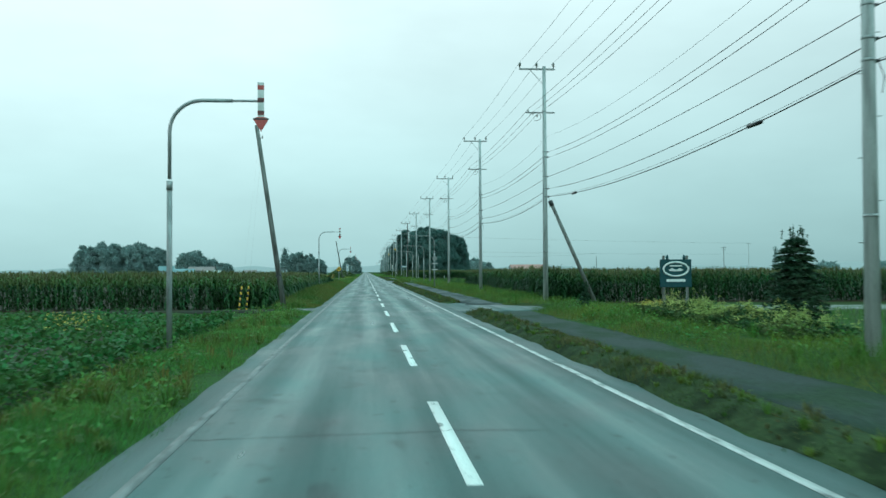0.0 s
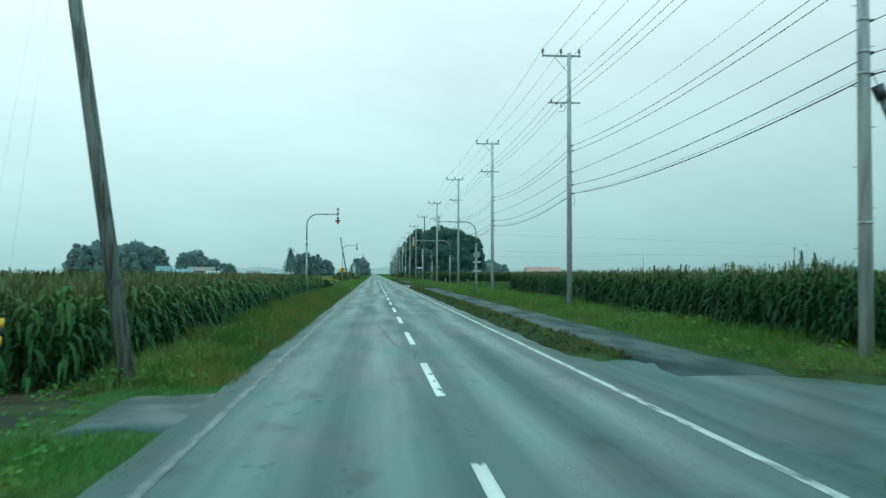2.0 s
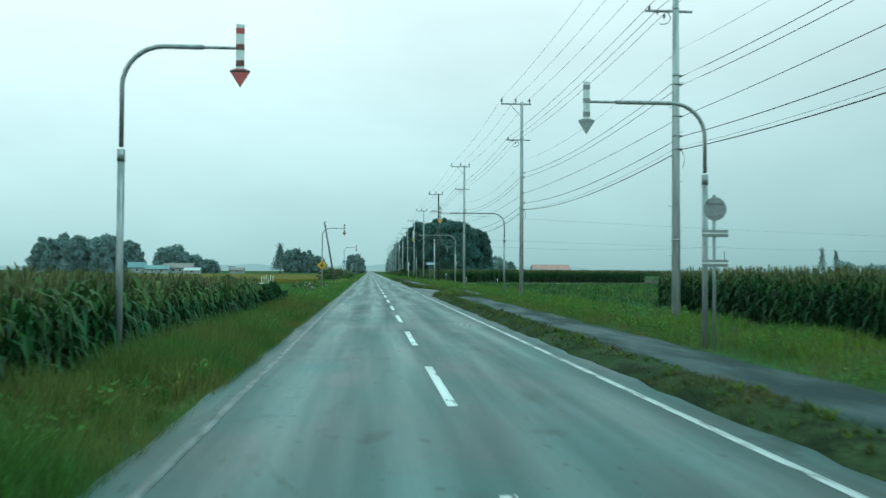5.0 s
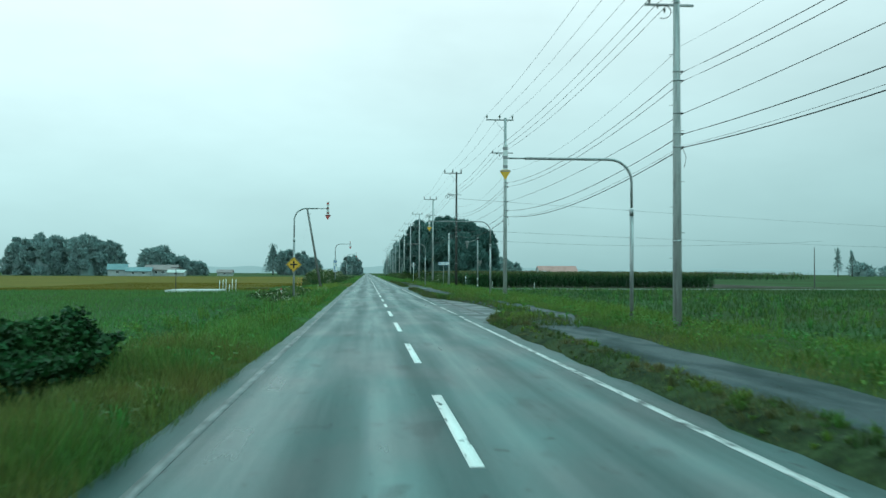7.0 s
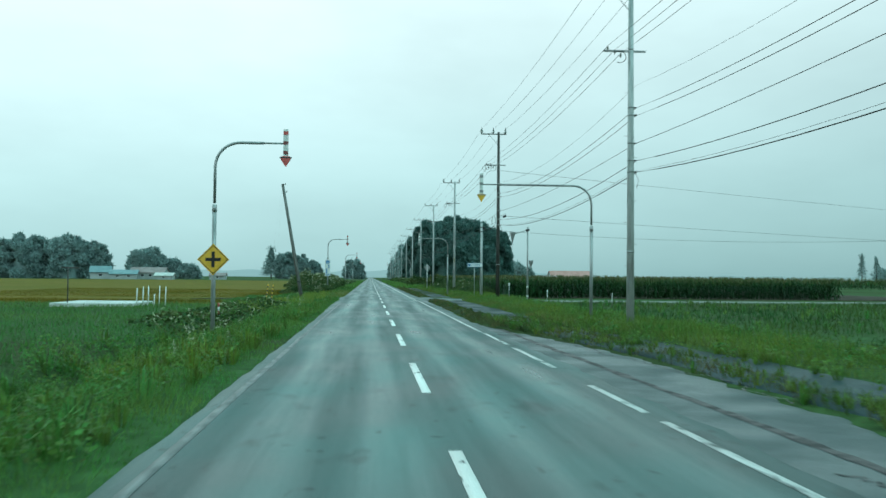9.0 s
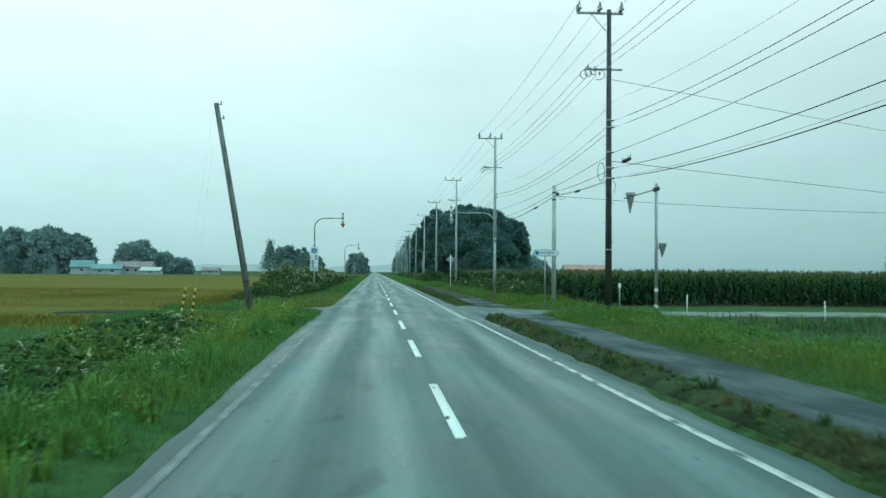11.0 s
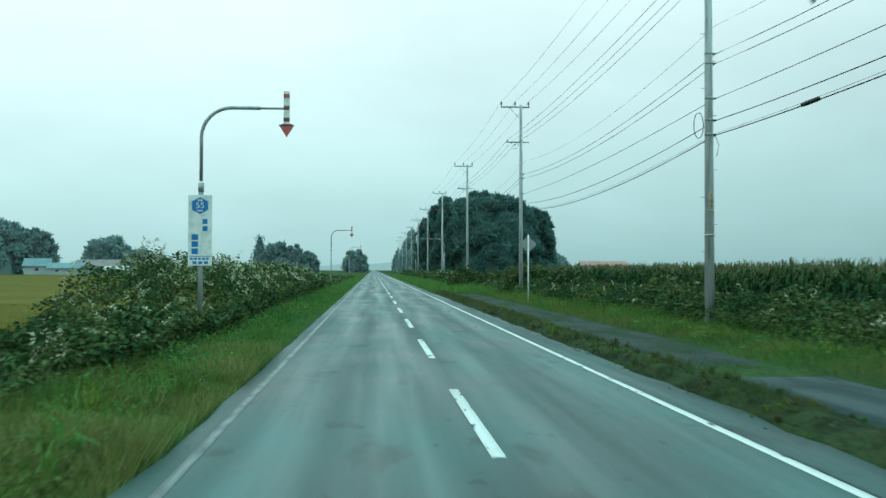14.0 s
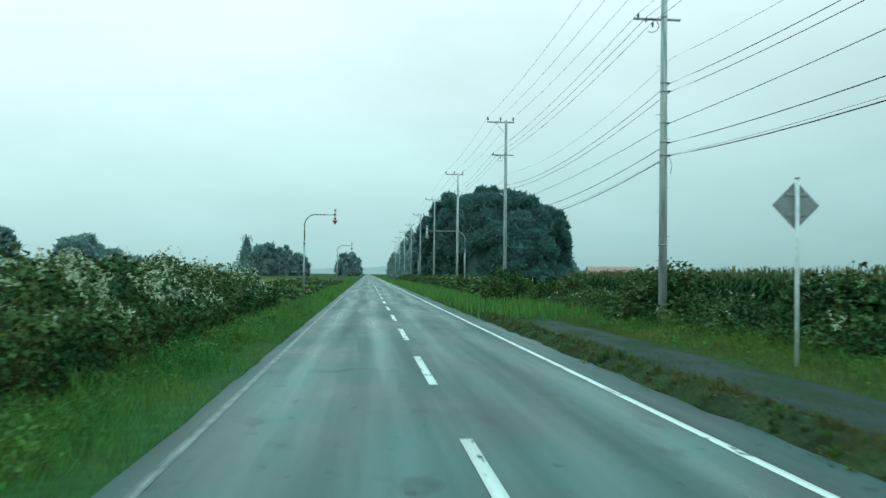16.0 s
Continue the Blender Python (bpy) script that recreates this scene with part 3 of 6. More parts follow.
def footway(name, y0, y1, mat="path", label="narrow wet gravelled footway behind the verge"):
    ys = np.arange(y0, y1 + 0.1, 1.0)
    out = 1.3 * smooth_step(155, 168, ys) * (1 - smooth_step(178, 200, ys))
    left = 4.72 + out + 0.08 * np.sin(ys * 0.7) + 0.07 * np.sin(ys * 1.9 + 1)
    right = 6.85 + out * 0.9 + 0.1 * np.sin(ys * 0.53 + 2) + 0.07 * np.sin(ys * 1.3)
    u = np.r_[0, 0.04, 0.35, 0.65, 0.96, 1]
    X = left[:, None] + (right - left)[:, None] * u[None]
    Y = np.repeat(ys[:, None], 6, 1)
    Z = ground_z(X, Y) + 0.04
    Z[:, 0] -= 0.2
    Z[:, -1] -= 0.2
    Z[0] -= 0.12
    Z[-1] -= 0.12
    i = np.arange(len(ys) - 1)[:, None] * 6 + np.arange(5)[None]
    ob = part(name, quads_mesh(name, np.stack([X, Y, Z], -1).reshape(-1, 3), np.stack([i, i + 1, i + 7, i + 6], -1).reshape(-1, 4)), mat, smooth=True)
    tagged(ob, label, "footway", kind="structure")


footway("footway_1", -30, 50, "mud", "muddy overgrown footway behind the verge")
footway("footway_2", 57, 236)
footway("footway_4", 247.5, 263)
footway("footway_5", 263.2, 318, "mud", "muddy overgrown footway beside the corn")


field("verge_1", 3.6, 4.78, -30, 48.0, "verge_soil", "dark trodden soil between asphalt and footway", 0.1, 0.03, 0.8)
field("verge_2", 3.6, 4.78, 64.0, 157.5, "verge_soil", "dark trodden soil between asphalt and footway", 0.1, 0.03, 0.8)
field("verge_3", 3.78, 4.78, 200.5, 233.0, "verge_soil", "dark trodden soil between asphalt and footway", 0.1, 0.03, 0.8)
field("verge_4", 3.78, 4.78, 249.6, 330, "verge_soil", "dark trodden soil between asphalt and footway", 0.1, 0.03, 0.8)


# ---------- road ----------
def road_edge_left(y):
    return -3.63 + 0.2 * smooth_step(140, 160, y) * (1 - smooth_step(200, 222, y)) + 0.2 * smooth_step(248, 258, y) - 0.02 * np.sin(y * 0.9) - 0.014 * np.sin(y * 2.3 + 1) - 0.012 * np.sin(y * 5.3)


def road_edge_right(y):
    return 3.6 + 0.2 * smooth_step(203, 218, y) + 0.05 * np.sin(y * 0.8 + 2) + 0.05 * np.sin(y * 2.1) + 0.03 * np.sin(y * 4.7)


def road_z(x):
    return -0.012 * abs(x) - 0.004 * x * x * 0.4


ys = np.r_[-200, -60, np.arange(-30, 420, 0.8), np.arange(420, 900, 12), 1100, 1500, 2200, 3500]
us = np.r_[0, 0.01, 0.1, 0.2, 0.35, 0.5, 0.65, 0.8, 0.9, 0.99, 1]
X = road_edge_left(ys)[:, None] * (1 - us) + road_edge_right(ys)[:, None] * us
Y = np.repeat(ys[:, None], len(us), 1)
Z = -0.012 * np.abs(X) - 0.0016 * X * X
Z[:, 0] -= 0.06
Z[:, -1] -= 0.06
w = len(us)
i = np.arange(len(ys) - 1)[:, None] * w + np.arange(w - 1)[None]
road = part("road", quads_mesh("road", np.stack([X, Y, Z], -1).reshape(-1, 3), np.stack([i, i + 1, i + w + 1, i + w], -1).reshape(-1, 4)), "asphalt")
tagged(road, "straight wet grey asphalt country road with worn wheel tracks", "road", kind="structure")


def marking(name, x0, x1, y0, y1, mat, skew=0.0, step=2.5, label=""):
    """A painted bar on the road, a few millimetres thick."""
    n = max(1, int((y1 - y0) / step))
    yy = np.linspace(y0, y1, n + 1)
    rows = []
    for k, y in enumerate(yy):
        s = skew * k / n
        rows += [(x0 + s, y, road_z(x0) + 0.003), (x0 + s, y, road_z(x0) + 0.0035), (x1 + s, y, road_z(x1) + 0.0035), (x1 + s, y, road_z(x1) + 0.003)]
    F = [(4 * k + a, 4 * k + a + 1, 4 * k + a + 5, 4 * k + a + 4) for k in range(n) for a in range(3)]
    F += [(0, 3, 2, 1), (4 * n, 4 * n + 1, 4 * n + 2, 4 * n + 3)]
    return part(name, quads_mesh(name, rows, F), mat, road, label)


for k in range(-2, 62):
    marking("centre_dash", -0.075, 0.075, 10 * k - 5.1, 10 * k, "dash")
marking("edge_line", 2.92, 3.06, -60, 163.5, "edge", label="worn white edge line")
for y0, y1 in ((164.2, 166.0), (167.6, 172.2), (173.0, 176.3), (179.5, 185.0), (186.2, 191.5)):
    marking("edge_line", 2.98, 3.12, y0, y1, "edge", label="broken rest of the edge line")
marking("edge_line", 2.94, 3.08, 192.2, 232.0, "edge", label="worn white edge line")
marking("edge_line", 2.82, 2.96, 249.4, 900, "dash", label="white edge line")
for k in range(19):
    marking("hatch_bar", 2.74, 3.06, 232.45 + 0.87 * k, 232.86 + 0.87 * k, "dash", skew=-0.12)
marking("faint_edge_line", -3.14, -3.0, -60, 224, "edge_faint", label="faint rubbed edge line")
marking("edge_line", -3.11, -2.99, 250.5, 900, "edge_left", label="worn white edge line")


def crack(pts, half=0.012):
    """A tarred crack along points on the road."""
    half *= 0.45
    V, F = [], []
    for k, (x, y) in enumerate(pts):
        a, c = pts[max(0, k - 1)], pts[min(len(pts) - 1, k + 1)]
        d = Vector((c[0] - a[0], c[1] - a[1])).normalized()
        nrm = Vector((-d.y, d.x)) * half * rng.uniform(0.6, 1.5)
        z = (road_z(x) if x < 3.5 else -0.066) + 0.0045
        V += [(x - nrm.x, y - nrm.y, z), (x + nrm.x, y + nrm.y, z)]
        if k:
            F.append((2 * k - 2, 2 * k, 2 * k + 1, 2 * k - 1))
    part("crack", quads_mesh("crack", V, F), "crack", road)


def wander_line(a, b, n, amount):
    a, b = np.array(a, float), np.array(b, float)
    d = (b - a) / np.linalg.norm(b - a)
    side = np.cumsum(rng.normal(0, amount, n + 1))
    side -= np.linspace(side[0], side[-1], n + 1)
    side[1:-1] += rng.normal(0, amount * 0.9, n - 1)
    return [tuple(a + (b - a) * k / n + side[k] * np.array((-d[1], d[0]))) for k in range(n + 1)]


def crack_chain(corners, half, amount=0.022):
    """Jagged cracks that join corner to corner."""
    for a, b in zip(corners, corners[1:]):
        n = max(6, int(math.dist(a, b) / 0.11))
        crack(wander_line(a, b, n, amount), half)


crack_chain([(-1.1, 75.2), (-0.61, 70.7), (-0.7, 69.6), (-0.59, 66.8), (-0.6, 64.5), (-0.18, 63.7), (0.0, 62.6), (-0.1, 60.8)], 0.024)
crack_chain([(0.9, 72.6), (1.17, 70.4), (0.7, 68.8)], 0.009)
crack_chain([(-0.9, 163.3), (-0.87, 158.8), (-0.95, 155.3), (-0.87, 153.9), (-0.93, 151.0)], 0.013)
# joint of the lay-by: a dark filled groove along it and broken cracks across
crack(wander_line((4.0, 199), (4.35, 168.2), 60, 0.008), 0.2)
crack_chain([(3.75, 169.0), (4.34, 167.5), (5.5, 167.7)], 0.05, 0.05)
crack_chain([(4.75, 189.0), (5.5, 181.0), (5.7, 174.0)], 0.045, 0.05)
crack_chain([(4.9, 192.0), (5.6, 186.0)], 0.03, 0.05)
for y, x0, x1 in ((17.6, -3.2, 1.2), (77.4, -1.9, 1.0), (248.2, -1.6, 3.3), (225.2, -1.0, 1.6), (221.6, -1.2, 2.9), (118, -3, 3.2), (201, -3.2, 3.2)):
    crack(wander_line((x0, y), (x1, y), 30, 0.012), 0.018)
crack(wander_line((0.02, 224.6), (0.05, 221.0), 12, 0.02), 0.014)
# thin dark line along the right edge line, drawn with the crack strip
crack(wander_line((3.0, 400), (3.0, 250), 120, 0.006), 0.025)
for k in range(8):
    y = rng.uniform(12, 330)
    x = rng.uniform(-3, 2.8)
    crack(wander_line((x, y), (x + rng.normal(0, 0.4), y + rng.uniform(0.8, 2.2)), 14, 0.02), 0.006)


# ---------- utility poles and wires ----------
POLES = [-12.0, 25.3, 60.3, 90.4, 124.6, 157.2, 196.8, 235.3, 274.9, 312.4, 350.9, 389, 427, 466, 505, 545, 585, 627]
POLE_X = 9.75
HIGH = [(8.28, 14.36), (9.3, 14.36), (10.32, 14.36)]
LOW = [(8.75, 11.55), (9.05, 11.4), (9.3, 11.25)]
PHONE = [(9.95, 9.0), (9.95, 8.68), (9.95, 7.52), (9.97, 6.8), (9.97, 6.32)]
POLE_SHIFT = {60.3: 0.05, 124.6: 0.2, 157.2: 0.06, 196.8: 0.05, 274.9: 0.03, 312.4: -0.03}


def insulator(b, x, y, z, r=0.055, h=0.26):
    tube(b, [(x, y, z), (x, y, z + h * 0.3), (x, y, z + h * 0.35), (x, y, z + h * 0.6), (x, y, z + h * 0.65), (x, y, z + h)],
         [r * 0.4, r * 0.4, r * 1.2, r * 0.8, r * 1.25, r * 0.6], 8)


def utility_pole(y, mat="concrete", label="tall wet concrete utility pole with a three-insulator crossarm", dead_end=False):
    base = gz(POLE_X, y)
    t = thing("utility_pole", (POLE_X + POLE_SHIFT.get(y, 0.0), y, base), label, "utility pole", "poles along the road")
    top = 14.15 - base
    part("pole", tube(bm(), [(0, 0, -0.3), (0, 0, top * 0.5), (0, 0, top)], [0.165, 0.135, 0.1], 14), mat, t, smooth=True)
    b = box(bm(), -1.52, 0.66, -0.045, 0.045, 13.93 - base, 14.03 - base, 0.008)
    part("crossarm", b, "steel", t)
    part("arm_brace", tube(bm(), [(-0.85, 0, 13.94 - base), (-0.09, 0, 13.1 - base)], 0.018, 6), "steel", t)
    for x, z in HIGH:
        b = bm()
        insulator(b, x - POLE_X, 0, 14.03 - base, 0.07, 0.36)
        part("insulator", b, "porcelain", t, smooth=True)
    part("lower_arm", box(bm(), -1.15, 0.62, -0.035, 0.035, 11.32 - base, 11.4 - base, 0.006), "steel", t)
    for x, z in LOW:
        b = bm()
        insulator(b, x - POLE_X, -0.05, z - base - 0.2, 0.045, 0.2)
        part("insulator", b, "porcelain", t, smooth=True)
    loop = [(-0.5 + 0.28 * math.sin(a), -0.06, 11.1 - base + 0.24 * math.cos(a)) for a in np.linspace(-0.6, 3.6, 14)]
    part("jumper_loop", tube(bm(), loop, 0.014, 6), "wire", t)
    for z in (11.45, 9.0, 8.68, 7.52, 6.8, 6.32, 3.0):
        part("band", tube(bm(), [(0, 0, z - base - 0.035), (0, 0, z - base + 0.035)], 0.165 - 0.065 * (z - base) / top + 0.009, 14), "steel", t, smooth=True)
    for z in (9.0, 8.68, 7.52, 6.8, 6.32):
        part("cable_bracket", box(bm(), 0.1, 0.24, -0.03, 0.03, z - base - 0.025, z - base + 0.025, 0.005), "iron", t)
    for k in range(9):
        s = 1 if k % 2 else -1
        part("step_bolt", tube(bm(), [(0.1 * s, 0, 2.4 + 0.9 * k), (0.27 * s, 0, 2.4 + 0.9 * k)], 0.011, 5), "steel", t)
    part("drip_wire", tube(bm(), [(0.19, -0.05, 6.3 - base), (0.3, -0.1, 5.95 - base), (0.22, -0.12, 5.6 - base)], 0.01, 5), "wire", t)
    if dead_end:
        for x in (-1.42, -0.45, 0.57):
            part("strain_insulator", tube(bm(), [(x, -0.35, 14.1 - base), (x, -0.15, 14.16 - base), (x, 0.15, 14.16 - base), (x, 0.35, 14.1 - base)], [0.05, 0.09, 0.09, 0.05], 8), "porcelain", t)
            loop = [(x + 0.05 * math.sin(2 * a), 0.35 * math.cos(a), 14.2 - base + 0.32 * math.sin(a)) for a in np.linspace(0, math.pi, 12)]
            part("jumper_loop", tube(bm(), loop, 0.016, 6), "wire", t)
        for k in range(3):
            loop = [(-1.2 + 0.22 * k + 0.16 * math.sin(a), -0.05, 11.1 - base + 0.1 * k + 0.2 * math.cos(a)) for a in np.linspace(0, 5.6, 14)]
            part("jumper_loop", tube(bm(), loop, 0.016, 6), "wire", t)
        loop = [(-0.38 + 0.16 * math.sin(a), -0.1, 6.6 - base + 0.42 * math.cos(a)) for a in np.linspace(0, 6.0, 20)]
        part("cable_coil", tube(bm(), loop, 0.014, 6), "wire", t)
    return t


for y in POLES:
    if y == 235.3:
        utility_pole(y, "dark_pole", "dark weathered utility pole with bands and a branch line", True)
    elif y == 274.9:
        p = utility_pole(y, label="wet concrete utility pole with cable coils and a yellow number plate", dead_end=True)
        pl = part("number_plate", box(bm(), -0.075, 0.075, -0.18, -0.13, 3.72, 4.36, 0.01), "number_plate", p, "narrow faded yellow number plate")
        for k, ch in enumerate("100"):
            cu = bpy.data.curves.new("number", "FONT")
            cu.body, cu.size, cu.align_x, cu.extrude = ch, 0.19, "CENTER", 0.001
            cu.materials.append(M["black"])
            o = new("number", cu)
            o.parent = pl
            o.matrix_basis = pose(0, -0.183, 4.18 - 0.19 * k, 90, 0, 0)
    else:
        utility_pole(y)


def wire(points, sag, radius, label, category="wire", group="wires along the road", name="overhead_wire", steps=14):
    """A cable that hangs between supports; sag in metres for a span of 38 m."""
    path = []
    for a, b in zip(points, points[1:]):
        a, b = Vector(a), Vector(b)
        s = sag * ((b - a).length / 38) ** 2
        for k in range(steps):
            u = k / steps
            p = a.lerp(b, u)
            p.z -= 4 * s * u * (1 - u)
            path.append(p)
    path.append(Vector(points[-1]))
    ob = part(name, tube(bm(), path, radius * 0.98, 5), "wire", smooth=True)
    return tagged(ob, label, category, group)


for x, z in HIGH:
    wire([(x + POLE_SHIFT.get(y, 0.0), y, z + 0.03) for y in POLES], 0.4, 0.009, "thin bare high-voltage wire strung between pole crossarms")
for n, (x, z) in enumerate(LOW):
    wire([(x + POLE_SHIFT.get(y, 0.0), y - 0.05, z) for y in POLES], 0.38 + 0.03 * n, 0.01, "black low-voltage cable hung on the lower arms")
for n, (x, z) in enumerate(PHONE):
    r = (0.012, 0.012, 0.0115, 0.015, 0.018)[n]
    spots = [(x + 0.04 + POLE_SHIFT.get(y, 0.0), y, z) for y in POLES]
    if n > 2:
        spots.insert(8, (10.3, 250.4, (7.02, 6.78)[n - 3]))
    wire(spots, (0.66, 0.62, 0.3, 0.62, 0.68)[n], r, "black telephone cable sagging between the poles")
wire([(10.03, y, 9.95) for y in POLES], 0.8, 0.006, "thin bare earth wire above the telephone cables")
wire([(9.99, y, 6.36) if y else (10.3, 250.4, 6.83) for y in POLES[:8] + [0] + POLES[8:11]], 0.62, 0.006, "thin lashing wire under the lowest telephone cable")


def splice(y, z, x=9.99):
    t = part("splice_case", tube(bm(), [(x, y - 0.5, z), (x, y - 0.42, z), (x, y + 0.42, z), (x, y + 0.5, z)], [0.02, 0.065, 0.065, 0.02], 8), "black", smooth=True)
    tagged(t, "black sausage-shaped cable splice on the telephone line", "splice case")


for y in (31.5, 22.3, 53.5, 243.5, 256.5, 268.4):
    ends = sorted([(p, 6.32) for p in POLES] + [(250.4, 6.78)])
    (lo, z0), (hi, z1) = max(e for e in ends if e[0] <= y), min(e for e in ends if e[0] > y)
    u = (y - lo) / (hi - lo)
    splice(y, z0 + (z1 - z0) * u - 4 * 0.68 * ((hi - lo) / 38) ** 2 * u * (1 - u) - 0.02, 9.99 + 0.3 * max(0, 1 - abs(y - 250.4) / 15))

# terminal box on the telephone cable by the dark pole
t = thing("cable_terminal", (9.99, 233.2, 6.9), "dark three-part cable terminal hanging on the telephone line", "cable terminal")
for k in range(3):
    part("case", tube(bm(), [(0, -0.5 + 0.36 * k, 0), (0, -0.48 + 0.36 * k, 0), (0, -0.22 + 0.36 * k, 0), (0, -0.2 + 0.36 * k, 0)], [0.05, 0.085, 0.085, 0.05], 10), "iron", t, smooth=True)
part("hanger", tube(bm(), [(0, -0.62, 0.2), (0, -0.55, -0.02), (0, 0.6, 0.02), (0, 0.68, 0.22)], 0.014, 6), "wire", t)
part("hanger", tube(bm(), [(0, -0.3, 0.1), (0, -0.3, 0.2)], 0.012, 6), "wire", t)

# branch line over the fields to the right
branch = [(9.9, 235.3), (130, 306)]
for z in (10.9, 7.1):
    wire([(x, y, z) for x, y in branch], 0.02, 0.013, "branch cable leading away over the fields", group="branch line")
for x, y in branch[1:]:
    t = thing("branch_pole", (x, y, gz(x, y)), "thin grey pole of the branch line", "utility pole", "branch line poles")
    part("pole", tube(bm(), [(0, 0, -0.2), (0, 0, 11.3)], [0.13, 0.08], 8), "concrete", t, smooth=True)
    part("crossarm", box(bm(), -0.8, 0.8, -0.04, 0.04, 10.9, 11.0), "steel", t)
for x, y in ((93, 237),):
    t = thing("field_pole", (x, y, gz(x, y)), "thin weathered pole with a short crossarm out in the field", "utility pole", "field poles")
    part("pole", tube(bm(), [(0, 0, -0.2), (0, 0, 8.1)], [0.11, 0.08], 8), "wood", t, smooth=True)
    part("crossarm", box(bm(), -0.7, 0.7, -0.04, 0.04, 7.8, 7.9), "wood", t)
    part("crossarm", box(bm(), -0.5, 0.5, -0.04, 0.04, 7.2, 7.3), "wood", t)
t = thing("field_pole", (62, 249, gz(62, 249)), "thin plain grey pole standing out in the field", "utility pole", "field poles")
part("pole", tube(bm(), [(0, 0, -0.2), (0, 0, 5.8)], [0.1, 0.07], 8), "wood", t, smooth=True)

# short pole that takes the telephone cables across the lane
t = thing("telephone_pole", (10.22, 250.3, gz(10.22, 250.3)), "short grey concrete telephone pole with a cable clamp", "telephone pole")
part("pole", tube(bm(), [(0, 0, -0.3), (0, 0, 7.35)], [0.15, 0.115], 14), "concrete", t, smooth=True)
for z in (6.9, 6.45, 2.2):
    part("band", tube(bm(), [(0, 0, z - 0.04), (0, 0, z + 0.04)], 0.132, 14), "iron", t, smooth=True)
part("cable_clamp", box(bm(), 0.1, 0.32, -0.06, 0.06, 6.7, 6.9, 0.02), "iron", t)
part("jumper_loop", tube(bm(), [(0.5 + 0.18 * math.sin(a), 0, 6.62 - 0.15 * abs(math.cos(a))) for a in np.linspace(0, 6, 16)], 0.012, 5), "wire", t)
wire([(10.4, 250.4, 6.75), (60, 243, 6.3)], 0.5, 0.012, "thin drop cable leading off over the corn", group="branch line")

# raked prop against the second pole
t = thing("pole_prop", (13.0, 60.3, gz(13.0, 60.3)), "slanting wooden prop leaning on a utility pole", "pole prop")
part("prop", tube(bm(), [(0, 0, -0.3), (-2.85, 0, 6.15)], [0.13, 0.1], 12), "wood", t, smooth=True)
part("collar", tube(bm(), [(-2.76, 0, 5.95), (-2.9, 0, 6.25)], 0.14, 12), "iron", t, smooth=True)


def leaning_pole(x, y, dx, dy, h, label):
    t = thing("leaning_pole", (x, y, gz(x, y)), label, "old pole", "leaning poles")
    part("pole", tube(bm(), [(-dx * 0.03, 0, -0.3), (dx * 0.5, dy * 0.5, h * 0.5), (dx, dy, h)], [0.16, 0.135, 0.11], 12), "wood", t, smooth=True)
    for k in (0.995, 0.93):
        part("pin", tube(bm(), [(dx * k, dy * k, h * k), (dx * k + 0.22, dy * k, h * k)], 0.016, 6), "iron", t)
        part("insulator", tube(bm(), [(dx * k + 0.22, dy * k, h * k - 0.02), (dx * k + 0.22, dy * k, h * k + 0.14)], [0.045, 0.03], 8), "porcelain", t)
    for k in (0.18,):
        part("band", tube(bm(), [(dx * k, dy * k, h * k - 0.05), (dx * (k + 0.01), dy * (k + 0.01), h * k + 0.05)], 0.16, 12), "iron", t)
    return t


def guy_guard(x, y, top, lean):
    """A guy wire whose lower end wears a yellow and black striped sleeve."""
    t = thing("guy_wire", (x, y, gz(x, y)), "guy wire with a yellow and black striped sleeve", "guy wire", "striped guy wires")
    d = (Vector(top) - Vector((x, y, gz(x, y)))).normalized()
    part("wire", tube(bm(), [(0, 0, -0.1), tuple(Vector(top) - Vector((x, y, gz(x, y))))], 0.0018, 5), "steel", t)
    for k in range(10):
        part("sleeve_band", tube(bm(), [tuple(d * (0.05 + 0.15 * k)), tuple(d * (0.2 + 0.15 * k) + Vector((0, 0, 0.02)))], 0.045, 8), "yellow" if k % 2 else "black", t, smooth=True)


